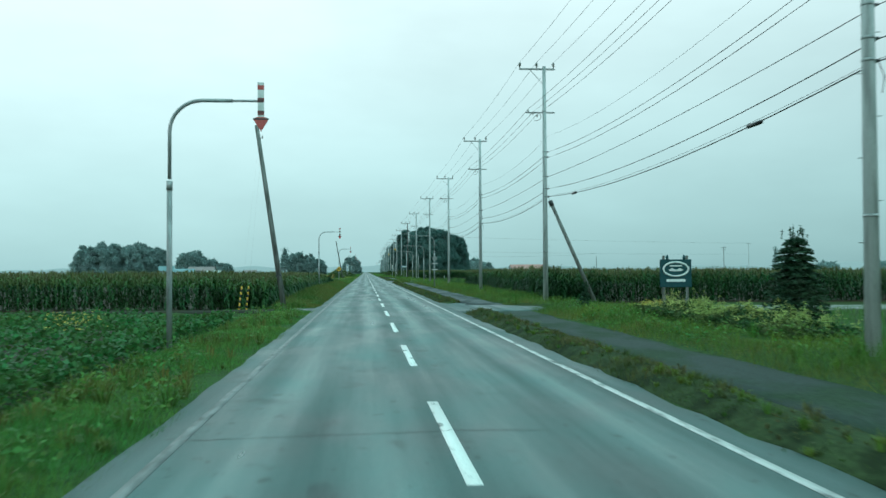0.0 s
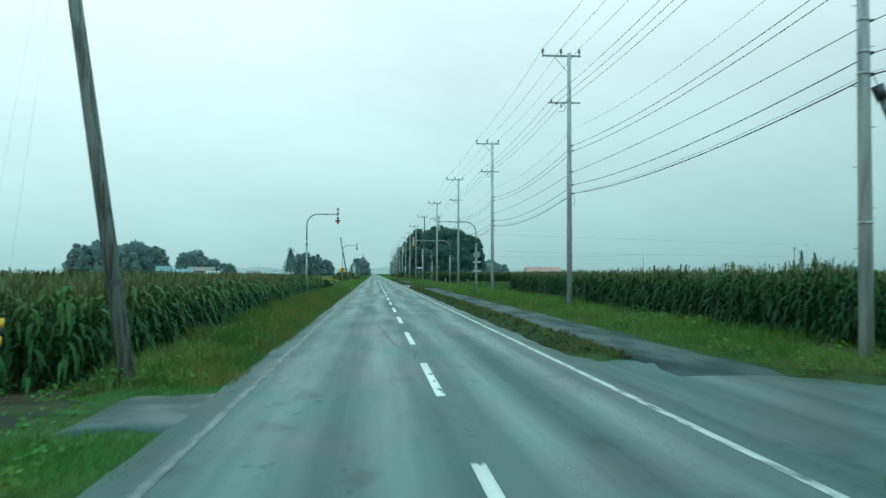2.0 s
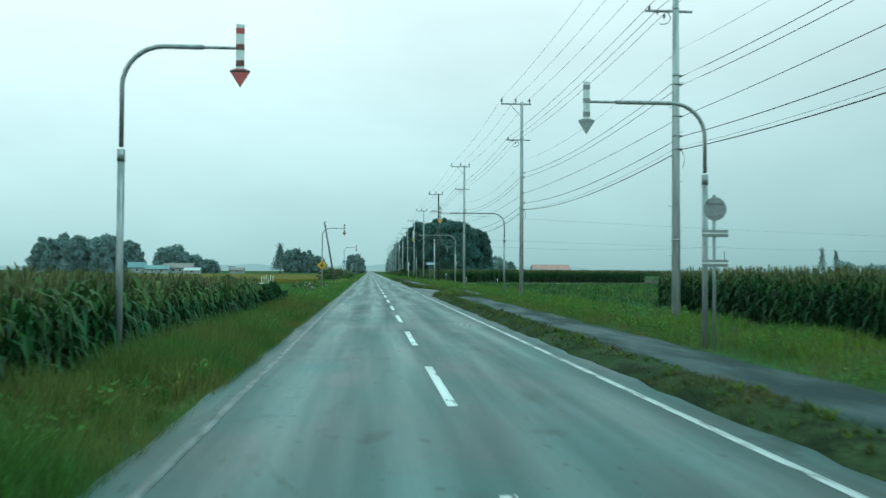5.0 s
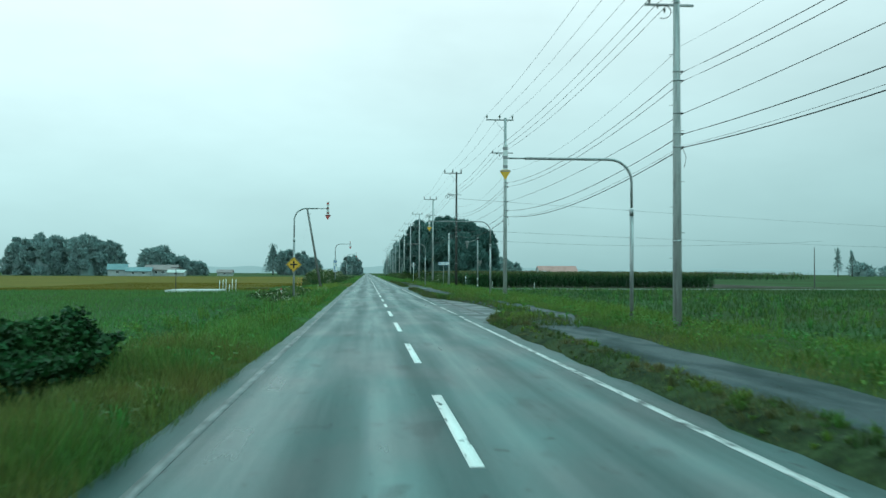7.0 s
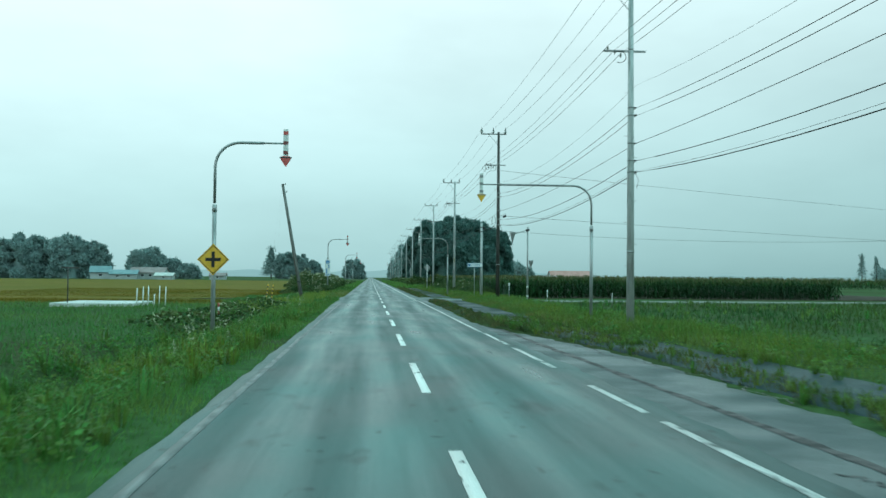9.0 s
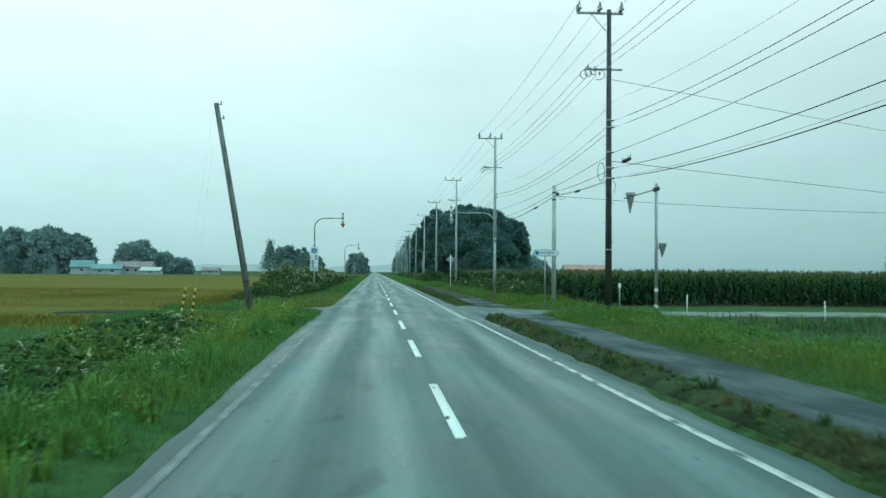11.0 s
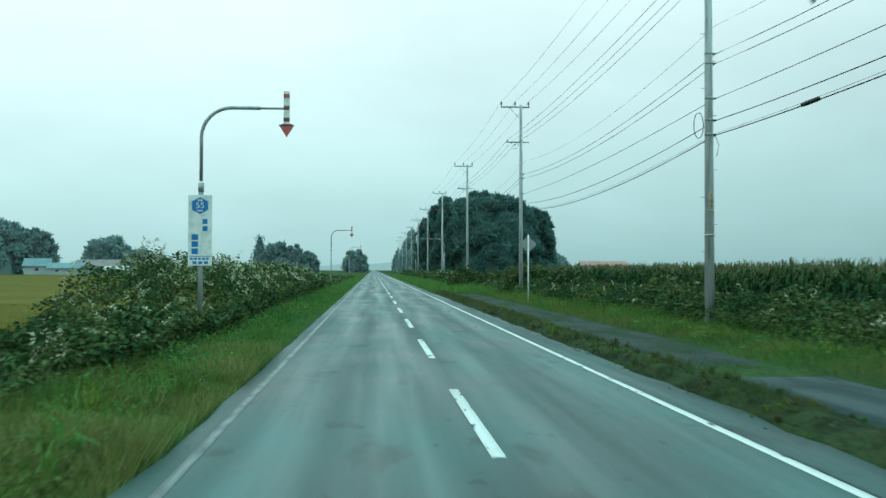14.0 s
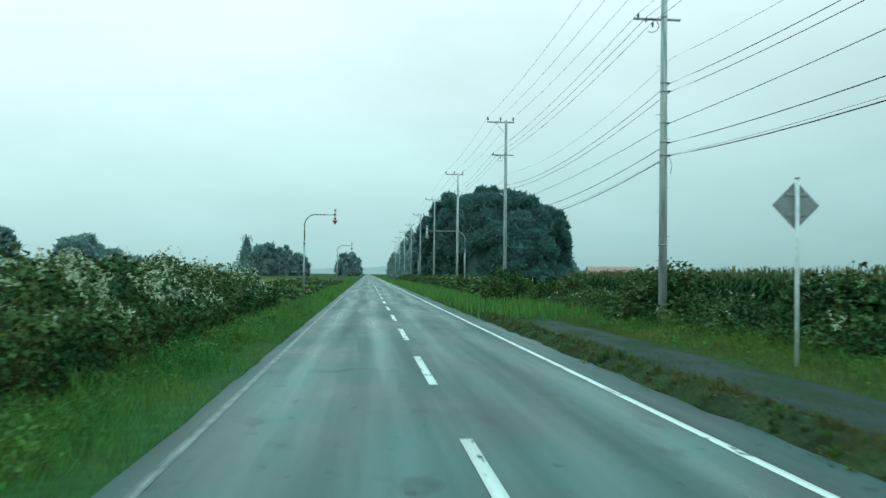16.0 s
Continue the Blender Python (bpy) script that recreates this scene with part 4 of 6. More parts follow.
# ---------- hanging arrow posts that mark the road's edge in snow ----------
def arrow_post(x, y, arrow_x, top, head="red", group="arrow posts", label="curved steel post holding a striped down-pointing edge arrow"):
    base = gz(x, y)
    t = thing("arrow_post", (x, y, base), label, "snow marker", group)
    s = 1 if arrow_x > x else -1
    r, reach = 0.85, abs(arrow_x - x)
    part("pole", tube(bm(), [(0, 0, -0.2), (0, 0, 4.25 - base)], 0.074, 12), "steel", t, smooth=True)
    part("joint_collar", tube(bm(), [(0, 0, 4.05 - base), (0, 0, 4.3 - base)], 0.082, 12), "steel", t, smooth=True)
    bend = [(0, 0, 4.35 - base)] + [(s * r * (1 - math.cos(a)), 0, top - base - r + r * math.sin(a)) for a in np.linspace(0, math.pi / 2, 9)]
    bend += [(s * (reach - 0.75), 0, top - base)]
    part("bent_arm", tube(bm(), bend, 0.05, 10), "steel", t, smooth=True)
    part("arm_end", tube(bm(), [(s * (reach - 0.8), 0, top - base), (s * reach, 0, top - base)], 0.033, 8), "steel", t, smooth=True)
    ax, z0 = s * reach, top - base
    marker = part("marker_board", box(bm(), ax - 0.085, ax + 0.085, -0.035, 0.0, z0 - 0.56, z0 + 0.5, 0.006), "white", t)
    for k in range(3):
        part("stripe", box(bm(), ax - 0.086, ax + 0.086, -0.04, 0.004, z0 + 0.42 - 0.34 * k - 0.12, z0 + 0.42 - 0.34 * k, 0), ("red" if k == 0 else "dark_red") if head == "red" else "plate_back", marker)
    part("arrow_rim", box(bm(), ax - 0.205, ax + 0.205, -0.05, 0.016, z0 - 0.51, z0 - 0.465, 0.006), "iron" if head == "red" else "plate_back", marker)
    part("arrowhead", plate(bm(), [(ax - 0.2, z0 - 0.5), (ax - 0.13, z0 - 0.44), (ax + 0.13, z0 - 0.44), (ax + 0.2, z0 - 0.5), (ax, z0 - 0.82)], -0.045, 0.012), head, marker)
    part("clamp", box(bm(), ax - 0.05, ax + 0.05, 0.0, 0.06, z0 - 0.06, z0 + 0.06, 0.008), "iron", t)
    return t


left_posts = {}
for y in (-48.7, 31.4, 111.6, 191.6, 272.0, 352.2, 432):
    off = {111.6: -0.13, 191.6: -0.16}.get(y, 0.0)
    left_posts[y] = arrow_post(-6.11 + off, y, -3.72 + off, 6.45)
arrow_post(7.3, 114.8, 4.25, 6.1, "plate_back")
arrow_post(8.95, 159.8, 4.1, 6.18, "yellow", label="curved steel post holding an edge arrow with a yellow head")
arrow_post(9.22, 201.1, 4.1, 6.15, "yellow", label="curved steel post holding an edge arrow with a yellow head")
arrow_post(7.39, 257.0, 4.31, 6.05, "plate_back")
arrow_post(8.3, 367.0, 4.6, 6.0, "plate_back")
arrow_post(8.3, 447.0, 4.6, 6.0, "plate_back")


# ---------- signs ----------
def text(body, size, at, mat, parent):
    cu = bpy.data.curves.new("lettering", "FONT")
    cu.body, cu.size, cu.align_x, cu.align_y, cu.extrude = body, size, "CENTER", "CENTER", 0.002
    cu.materials.append(M[mat])
    o = new("lettering", cu)
    o.parent = parent
    o.matrix_basis = at
    return o


# crossroads warning on the third arrow post
post = left_posts[191.6]
b0 = gz(-6.27, 191.6)
c, r = 2.42 - b0, 0.54
sign = part("warning_sign", plate(bm(), [(0, c - r), (r, c), (0, c + r), (-r, c)], -0.105, -0.085), "yellow", post, "yellow diamond crossroads warning sign")
part("cross", box(bm(), -0.26, 0.26, -0.112, -0.106, c - 0.055, c + 0.055), "black", sign)
part("cross", box(bm(), -0.055, 0.055, -0.1125, -0.1065, c - 0.27, c + 0.27), "black", sign)
for s in ((0, 1), (1, 0), (0, -1), (-1, 0)):
    a = (s[0] * (r - 0.045), s[1] * (r - 0.045))
    q = (s[1] * (r - 0.045), -s[0] * (r - 0.045))
    a2, q2 = (s[0] * (r - 0.075), s[1] * (r - 0.075)), (s[1] * (r - 0.075), -s[0] * (r - 0.075))
    part("border", plate(bm(), [(a[0], c + a[1]), (q[0], c + q[1]), (q2[0], c + q2[1]), (a2[0], c + a2[1])], -0.111, -0.106), "black", sign)
part("bracket", box(bm(), -0.12, 0.12, -0.085, -0.06, c + 0.2, c + 0.26), "steel", post)
part("bracket", box(bm(), -0.12, 0.12, -0.085, -0.06, c - 0.26, c - 0.2), "steel", post)

# route board on the fourth arrow post
post = left_posts[272.0]
b0 = gz(-6.11, 272.0)
z0, z1 = 1.95 - b0, 3.95 - b0
board = part("route_board", box(bm(), -0.33, 0.33, -0.115, -0.09, z0, z1, 0.01), "white", post, "tall white route board with a blue hexagon")
part("hexagon", plate(bm(), [(0.26 * math.cos(a), z1 - 0.3 + 0.24 * math.sin(a)) for a in np.linspace(math.pi / 6, math.pi / 6 + math.tau, 7)[:-1]], -0.122, -0.116), "blue", board)
text("55", 0.24, pose(0, -0.1245, z1 - 0.3, 90, 0, 0), "white", board)
part("hexagon_caption", box(bm(), -0.07, 0.07, -0.1235, -0.1225, z1 - 0.17, z1 - 0.13), "white", board)
part("hexagon_caption", box(bm(), -0.08, 0.08, -0.1235, -0.1225, z1 - 0.46, z1 - 0.43), "white", board)
for k in range(2):
    part("character_bar", box(bm(), 0.07, 0.21, -0.118, -0.116, z1 - 0.82 - 0.2 * k, z1 - 0.68 - 0.2 * k), "blue", board)
for k in range(3):
    part("character_bar", box(bm(), -0.23, -0.05, -0.118, -0.116, z1 - 1.27 - 0.2 * k, z1 - 1.11 - 0.2 * k), "blue", board)
part("rule", box(bm(), -0.31, 0.31, -0.118, -0.116, z0 + 0.26, z0 + 0.28), "blue", board)
for k in range(5):
    part("character_bar", box(bm(), -0.27 + 0.11 * k, -0.19 + 0.11 * k, -0.118, -0.116, z0 + 0.17, z0 + 0.23), "blue", board)
for k in range(3):
    part("character_bar", box(bm(), -0.2 + 0.16 * k, -0.09 + 0.16 * k, -0.118, -0.116, z0 + 0.05, z0 + 0.13), "blue", board)
for z in (z0 + 0.3, z1 - 0.3):
    part("bracket", box(bm(), -0.12, 0.12, -0.09, -0.06, z - 0.03, z + 0.03), "steel", post)

# round sign and two plates on a post of the other side, seen from behind
x, y = 7.3, 114.2
t = thing("sign_post", (x, y, gz(x, y)), "grey post with a round sign back and two small plates", "road sign")
part("post", tube(bm(), [(0, 0, -0.2), (0, 0, 3.8)], 0.04, 10), "steel", t, smooth=True)
part("round_plate", tube(bm(), [(0, -0.07, 3.45), (0, -0.05, 3.45)], 0.29, 28), "plate_back", t, "round grey sign plate")
for z in (2.85, 2.12):
    p = part("plate", box(bm(), -0.33, 0.33, -0.07, -0.05, z - 0.09, z + 0.09, 0.01), "plate_back", t)
    part("rail", box(bm(), -0.34, 0.34, -0.085, -0.07, z - 0.02, z + 0.02), "white", p)
for z in (3.6, 3.3):
    part("rail", box(bm(), -0.2, 0.2, -0.09, -0.07, z - 0.02, z + 0.02), "steel", t)

# back of a diamond sign on a white post
x, y = 7.78, 298.05
t = thing("sign_post", (x, y, gz(x, y)), "white post carrying a diamond sign whose grey back shows", "road sign")
part("post", tube(bm(), [(0, 0, -0.2), (0, 0, 3.9)], 0.045, 12), "white", t, smooth=True)
part("post_cap", tube(bm(), [(0, 0, 3.9), (0, 0, 3.93)], 0.05, 12), "steel", t)
part("diamond_plate", plate(bm(), [(0, 2.83), (0.51, 3.35), (0, 3.87), (-0.51, 3.35)], 0.055, 0.072), "plate_back", t, "grey back of the diamond plate")
for z in (3.57, 3.15):
    part("rail", box(bm(), -0.22, 0.22, 0.03, 0.055, z - 0.025, z + 0.025, 0.004), "steel", t)
# direction board by the short telephone pole
x, y = 9.31, 248.5
t = thing("direction_sign", (x, y, gz(x, y)), "white direction board with a rounded end on a thin post", "direction sign")
part("post", tube(bm(), [(0, 0, -0.2), (0, 0, 3.36)], 0.035, 10), "steel", t, smooth=True)


def rounded_board(x0, x1, z0, z1):
    r = (z1 - z0) / 2
    return [(x0, z0), (x1 - r, z0)] + [(x1 - r + r * math.cos(a), z0 + r + r * math.sin(a)) for a in np.linspace(-1.4, 1.4, 9)] + [(x1 - r, z1), (x0, z1)]


bd = part("board", plate(bm(), rounded_board(-0.7, 0.82, 2.88, 3.28), -0.07, -0.045), "blue", t, "white board with a blue rim")
part("face", plate(bm(), rounded_board(-0.67, 0.79, 2.91, 3.25), -0.076, -0.071), "white", bd)
for k in range(5):
    part("character_bar", box(bm(), -0.3 + 0.18 * k, -0.19 + 0.18 * k, -0.081, -0.077, 3.03, 3.14), "pale_blue", bd)
part("route_mark", box(bm(), -0.6, -0.4, -0.081, -0.077, 2.98, 3.18, 0.002), "blue", bd)

# farm board with an oval emblem
x, y = 15.1, 52.7
t = thing("farm_sign", (x, y, gz(x, y) + 0.15), "dark teal farm board with a white oval emblem on two legs", "sign board")
for s in (-0.62, 0.62):
    part("leg", box(bm(), s - 0.06, s + 0.06, -0.05, 0.05, -0.4, 2.62, 0.01), "wood", t)
bd = part("board", box(bm(), -0.84, 0.84, -0.08, -0.02, 0.98, 2.42, 0.02), "teal", t)
ring = [(0.66 * math.cos(a), 1.92 + 0.36 * math.sin(a)) for a in np.linspace(0, math.tau, 33)]
part("oval_ring", tube(bm(), [(px, -0.09, pz) for px, pz in ring], 0.05, 6, False), "white", bd)
part("emblem_shape", plate(bm(), [(-0.4, 1.86), (-0.2, 1.98), (0, 1.88), (0.22, 1.98), (0.42, 1.86), (0.2, 1.8), (-0.2, 1.8)], -0.092, -0.082), "white", bd)
part("emblem_shape", box(bm(), -0.32, 0.32, -0.092, -0.082, 2.05, 2.12), "white", bd)
part("caption_bar", box(bm(), -0.5, 0.5, -0.092, -0.082, 1.26, 1.4), "white", bd)
for s in (-0.45, 0.45):
    part("finial", tube(bm(), [(s, -0.05, 2.4), (s, -0.05, 2.56), (s, -0.05, 2.66)], [0.06, 0.08, 0.02], 10), "teal", bd, smooth=True)

# post beside the dark pole; two funnel hoods stand in for its arrow-like plates
x, y = 12.6, 237.2
t = thing("hooded_post", (x, y, gz(x, y)), "grey steel post with two funnel-shaped hoods", "lamp post")
part("pole", tube(bm(), [(0, 0, -0.2), (0, 0, 6.45)], [0.09, 0.07], 12), "steel", t, smooth=True)
part("arm", tube(bm(), [(0.1, 0, 6.2), (-1.65, -0.25, 5.68)], 0.035, 8), "steel", t)
part("hood", tube(bm(), [(-1.33, -0.2, 5.96), (-1.33, -0.2, 5.84), (-1.33, -0.2, 5.8), (-1.36, -0.2, 4.95)], [0.24, 0.26, 0.2, 0.02], 8), "plate_back", t, "grey funnel hood")
part("arm", tube(bm(), [(0, 0, 3.3), (0.45, 0, 3.32)], 0.03, 8), "steel", t)
part("hood", tube(bm(), [(0.3, -0.05, 3.55), (0.3, -0.05, 3.45), (0.28, -0.05, 2.86)], [0.2, 0.2, 0.02], 8), "plate_back", t, "grey funnel hood")
part("collar", tube(bm(), [(-0.14, 0, 6.12), (0.14, 0, 6.22)], 0.11, 10), "iron", t)
for z in (1.2, 0.4):
    part("band", tube(bm(), [(0, 0, z), (0, 0, z + 0.16)], 0.098, 12), "white", t)
x, y = 11.3, 239.0
t = thing("marker_stake", (x, y, gz(x, y)), "thin stake with a small white cap in the grass", "stake")
part("stake", tube(bm(), [(0, 0, -0.1), (0, 0, 1.35)], 0.03, 8), "steel", t, smooth=True)
part("cap", box(bm(), -0.07, 0.07, -0.03, 0.03, 1.3, 1.55, 0.01), "white", t)

# leaning old poles and their striped guys
leaning_pole(-5.48, 58.0, -1.5, 0.0, 10.25, "old grey wooden pole leaning over the field edge")
leaning_pole(-6.5, 235.95, -1.76, 0.0, 9.9, "old grey wooden pole leaning over the grass")
guy_guard(-7.75, 56.3, (-6.8, 58.0, 9.3), 0)
guy_guard(-7.4, 56.7, (-6.7, 58.0, 8.8), 0)
guy_guard(-9.25, 233.6, (-8.25, 235.5, 9.3), 0)
guy_guard(-8.85, 233.9, (-8.15, 235.5, 8.8), 0)

# slab, thin posts and a T pole in the meadow
t = tagged(part("foundation_slab", box(bm(), -21.6, -16.4, 220.5, 226.5, -0.6, 0.02, 0.04), "slab"), "pale concrete foundation slab lying in the meadow", "slab")
for k, (x, y, h) in enumerate(((-16.2, 221.0, 1.2), (-15.95, 221.6, 1.3), (-15.7, 222.0, 1.35), (-15.45, 222.6, 0.8), (-15.2, 223.0, 1.35), (-14.9, 223.5, 1.3))):
    p = part("thin_post", tube(bm(), [(x, y, gz(x, y) - 0.1), (x + 0.03, y, gz(x, y) + h)], 0.035, 8), "white", smooth=True)
    tagged(p, "thin white post standing by the slab", "post", "posts by the slab")
x, y = -20.6, 221.0
t = thing("t_pole", (x, y, 0.02), "thin dark T-shaped pole on the slab", "pole")
part("pole", tube(bm(), [(0, 0, -0.02), (0, 0, 2.3)], 0.04, 8), "dark_pole", t, smooth=True)
part("top_bar", box(bm(), -0.45, 0.75, -0.03, 0.03, 2.24, 2.32, 0.005), "dark_pole", t)
x, y = -8.6, 207.0
t = thing("boundary_stake", (x, y, gz(x, y)), "short red and white stake in the verge", "stake")
for k in range(6):
    part("band", tube(bm(), [(0, 0, -0.1 + 0.2 * k), (0, 0, 0.1 + 0.2 * k)], 0.05, 8), "red" if k % 2 else "white", t, smooth=True)
for n, (x, y) in enumerate(((18.9, 233), (14.6, 238.5))):
    p = part("field_stake", tube(bm(), [(x, y, gz(x, y) - 0.1), (x, y, gz(x, y) + 0.9 + 0.12 * n)], 0.03, 8), "white", smooth=True)
    tagged(p, "short white stake in the rough grass", "stake", "white field stakes")


# ---------- houses far off ----------
def house(x, y, w2, d2, wall, roof, turn, roof_mat, label, name="house", wall_mat="house_wall", windows=3):
    t = thing(name, pose(x, y, gz(x, y), 0, 0, turn), label, "building")
    part("wall", box(bm(), -w2 / 2, w2 / 2, -d2 / 2, d2 / 2, -0.5, wall), wall_mat, t)
    b = bm()
    e = 0.5
    prof = [(-d2 / 2 - e, wall - 0.15), (0, wall + roof), (d2 / 2 + e, wall - 0.15), (d2 / 2 + e, wall - 0.35), (0, wall + roof - 0.25), (-d2 / 2 - e, wall - 0.35)]
    rings = [[b.verts.new((sx * (w2 / 2 + e), py, pz)) for py, pz in prof] for sx in (-1, 1)]
    for k in range(6):
        b.faces.new((rings[0][k], rings[0][(k + 1) % 6], rings[1][(k + 1) % 6], rings[1][k]))
    b.faces.new(rings[0])
    b.faces.new(rings[1][::-1])
    bmesh.ops.recalc_face_normals(b, faces=b.faces)
    part("roof", b, roof_mat, t)
    for s in (-1, 1):
        b = bm()
        tri = [b.verts.new(v) for v in ((s * w2 / 2, -d2 / 2, wall), (s * w2 / 2, d2 / 2, wall), (s * w2 / 2, 0, wall + roof - 0.3))]
        tri2 = [b.verts.new(v.co - Vector((s * 0.2, 0, 0))) for v in tri]
        b.faces.new(tri)
        b.faces.new(tri2[::-1])
        for k in range(3):
            b.faces.new((tri[k], tri[(k + 1) % 3], tri2[(k + 1) % 3], tri2[k]))
        bmesh.ops.recalc_face_normals(b, faces=b.faces)
        part("gable", b, wall_mat, t)
    for k in range(windows):
        wx = -w2 / 2 + w2 * (k + 0.7) / (windows + 0.4)
        wdw = part("window", box(bm(), wx - 0.8, wx + 0.8, -d2 / 2 - 0.06, -d2 / 2 - 0.01, wall * 0.4, wall * 0.75), "white", t)
        part("pane", box(bm(), wx - 0.7, wx + 0.7, -d2 / 2 - 0.08, -d2 / 2 - 0.065, wall * 0.4 + 0.1, wall * 0.75 - 0.1), "window", wdw)
    return t


house(-128, 600, 9, 9, 3.4, 2.8, 12, "teal_roof", "small barn with a blue-green roof beside tall trees", "barn", windows=1)
house(-116, 596, 12, 9, 2.6, 1.9, 5, "teal_roof", "low farm shed with a blue-green roof", "farm_shed", windows=2)
house(-106, 602, 16, 10, 3.4, 2.4, -4, "brown_roof", "farmhouse with a red-brown roof paled for haze", "farmhouse", windows=4)
house(-97, 594, 8, 7, 2.0, 1.3, 0, "slab", "low white outbuilding beside the farmhouse", "outbuilding", "house_wall", 1)
house(-80, 640, 8, 6, 2.2, 1.4, 0, "brown_roof", "small dark shed at the field edge", "farm_shed", windows=1)
house(142, 800, 29, 14, 3.4, 4.2, 2, "red_roof", "long barn with a red roof far across the corn", "barn", windows=5)
house(112, 785, 38, 10, 2.8, 1.2, 2, "brown_roof", "long low pinkish farm building across the corn", "farm_building", windows=6)


# ---------- plants ----------
def blades(n, x0, x1, y0, y1, h0, h1, width, lean=0.35, keep=None, tall=None):
    """Arrays of n grass blades on the land of a strip; keep thins them, tall scales their height, both by place."""
    x, y = rng.uniform(x0, x1, n), rng.uniform(y0, y1, n)
    if keep is not None:
        m = rng.uniform(0, 1, n) < keep(x, y)
        x, y = x[m], y[m]
    n = len(x)
    z = ground_z(x, y) - 0.02
    a, l = rng.uniform(0, math.tau, n), rng.uniform(0.05, lean, n)
    h = rng.uniform(h0, h1, n) * (1 if tall is None else tall(x, y))
    w2 = width * rng.uniform(0.6, 1.3, n) * 0.5
    s = rng.uniform(0, math.tau, n)
    sx, sy = np.cos(s) * w2, np.sin(s) * w2
    tx, ty = x + np.cos(a) * l * h, y + np.sin(a) * l * h
    V = np.stack([np.stack([x - sx, y - sy, z], -1), np.stack([x + sx, y + sy, z], -1),
                  np.stack([tx + sx * 0.3, ty + sy * 0.3, z + h], -1), np.stack([tx - sx * 0.3, ty - sy * 0.3, z + h], -1)], 1)
    return V


def stuff(name, V, mat, label, category):
    """One object of uncountable small pieces from arrays of four corners each."""
    V = np.concatenate(V) if isinstance(V, list) else V
    ob = part(name, quads_mesh(name, V.reshape(-1, 3), np.arange(V.shape[0] * 4).reshape(-1, 4)), mat)
    return tagged(ob, label, category, kind="stuff")


def clumpy(x, y, f=0.8, lo=0.35):
    v = np.sin(f * 1.3 * x + 2.1 * np.sin(0.37 * f * y)) * np.sin(f * y * 0.9 + 1.7 * np.sin(0.6 * f * x)) + 0.5 * np.sin(f * 2.7 * y + x)
    return np.clip(0.5 + 0.5 * v, lo, 1)


def off_lanes(x, y):
    return 1 - np.clip(lanes(x, y) * 1.15, 0, 1)


def left_keep(x, y):
    hollow = smooth_step(5.9, 6.6, -x) * smooth_step(149, 157, y) * (1 - smooth_step(224, 233, y))
    return off_lanes(x, y) * (1 - 0.6 * hollow)


def left_tall(x, y):
    near = smooth_step(3.5, 4.4, -x) * 0.55 + 0.45
    tall = 0.55 + 0.65 * smooth_step(57, 66, y) * (1 - smooth_step(150, 170, y)) + 0.25 * smooth_step(170, 190, y)
    return near * tall * (0.3 + 1.0 * clumpy(x, y, 0.6, 0.0))


stuff("verge_grass", [blades(80000, -6.4, -3.42, 4, 57, 0.18, 0.42, 0.012, 0.9, keep=left_keep, tall=left_tall),
                      blades(140000, -7.6, -3.42, 147, 345, 0.22, 0.5, 0.013, 0.95, keep=left_keep, tall=left_tall),
                      blades(9000, -7.0, -3.55, 232, 238.9, 0.12, 0.34, 0.013, 0.95)], "grass", "lush green grass on the road's verge", "grass")
stuff("tall_verge_grass", [blades(150000, -6.4, -3.45, 57, 149, 0.22, 0.62, 0.01, 0.9, keep=left_keep, tall=left_tall),
                           blades(9000, -6.5, -5.2, 245, 263, 0.3, 0.6, 0.014, 0.8, keep=left_keep)], "grass_dry", "tall yellow-green grass between road and corn", "grass")


stuff("pale_verge_grass", [blades(46000, -5.3, -3.45, 243, 268, 0.12, 0.38, 0.016, 1.0, left_keep, lambda x, y: 0.4 + 0.9 * clumpy(x, y, 0.7, 0.0)), blades(15000, -6.4, -5.2, 57, 149, 0.4, 0.75, 0.013, 0.7, left_keep, lambda x, y: 0.4 + 0.7 * clumpy(x, y, 0.6, 0.0))], "grass_straw", "short pale yellow-green grass beside the asphalt", "grass")


def right_strip(x, y):
    return off_lanes(x, y) * clumpy(x, y, 1.1, 0.2) * smooth_step(3.5, 3.62, x - 0.2 * smooth_step(203, 218, y))


def strip_tall(x, y):
    return (0.4 + 0.8 * clumpy(x, y, 0.6, 0.0)) * (1 + 0.55 * smooth_step(203, 218, y) * clumpy(x, y, 2.3, 0.0))


stuff("kerb_weeds", [blades(9000, 3.6, 7.0, 158, 203, 0.1, 0.3, 0.02, 0.8, off_lanes),
                     blades(220000, 3.52, 4.82, 4, 345, 0.06, 0.18, 0.013, 1.0, right_strip, strip_tall),
                     blades(16000, 3.6, 7.0, 157, 200, 0.05, 0.2, 0.022, 0.8, lambda x, y: clumpy(x, y, 1.4, 0.0) * off_lanes(x, y)),
                     blades(30000, 4.7, 6.3, 262, 320, 0.03, 0.12, 0.014, 1.0, lambda x, y: clumpy(x, y, 1.7, 0.0) ** 2),
                     blades(16000, 4.9, 7.2, 4, 345, 0.03, 0.1, 0.018, 0.8, lambda x, y: (clumpy(x, y, 0.9, 0.0) > 0.9) * off_lanes(x, y))], "grass_dark", "ragged dark weeds between the asphalt and the footway", "weeds")
def bank_keep(x, y):
    out = 1.1 * smooth_step(155, 168, y) * (1 - smooth_step(178, 200, y))
    return off_lanes(x, y) * smooth_step(6.7, 7.3, x - out + 0.15 * np.sin(y * 0.6))


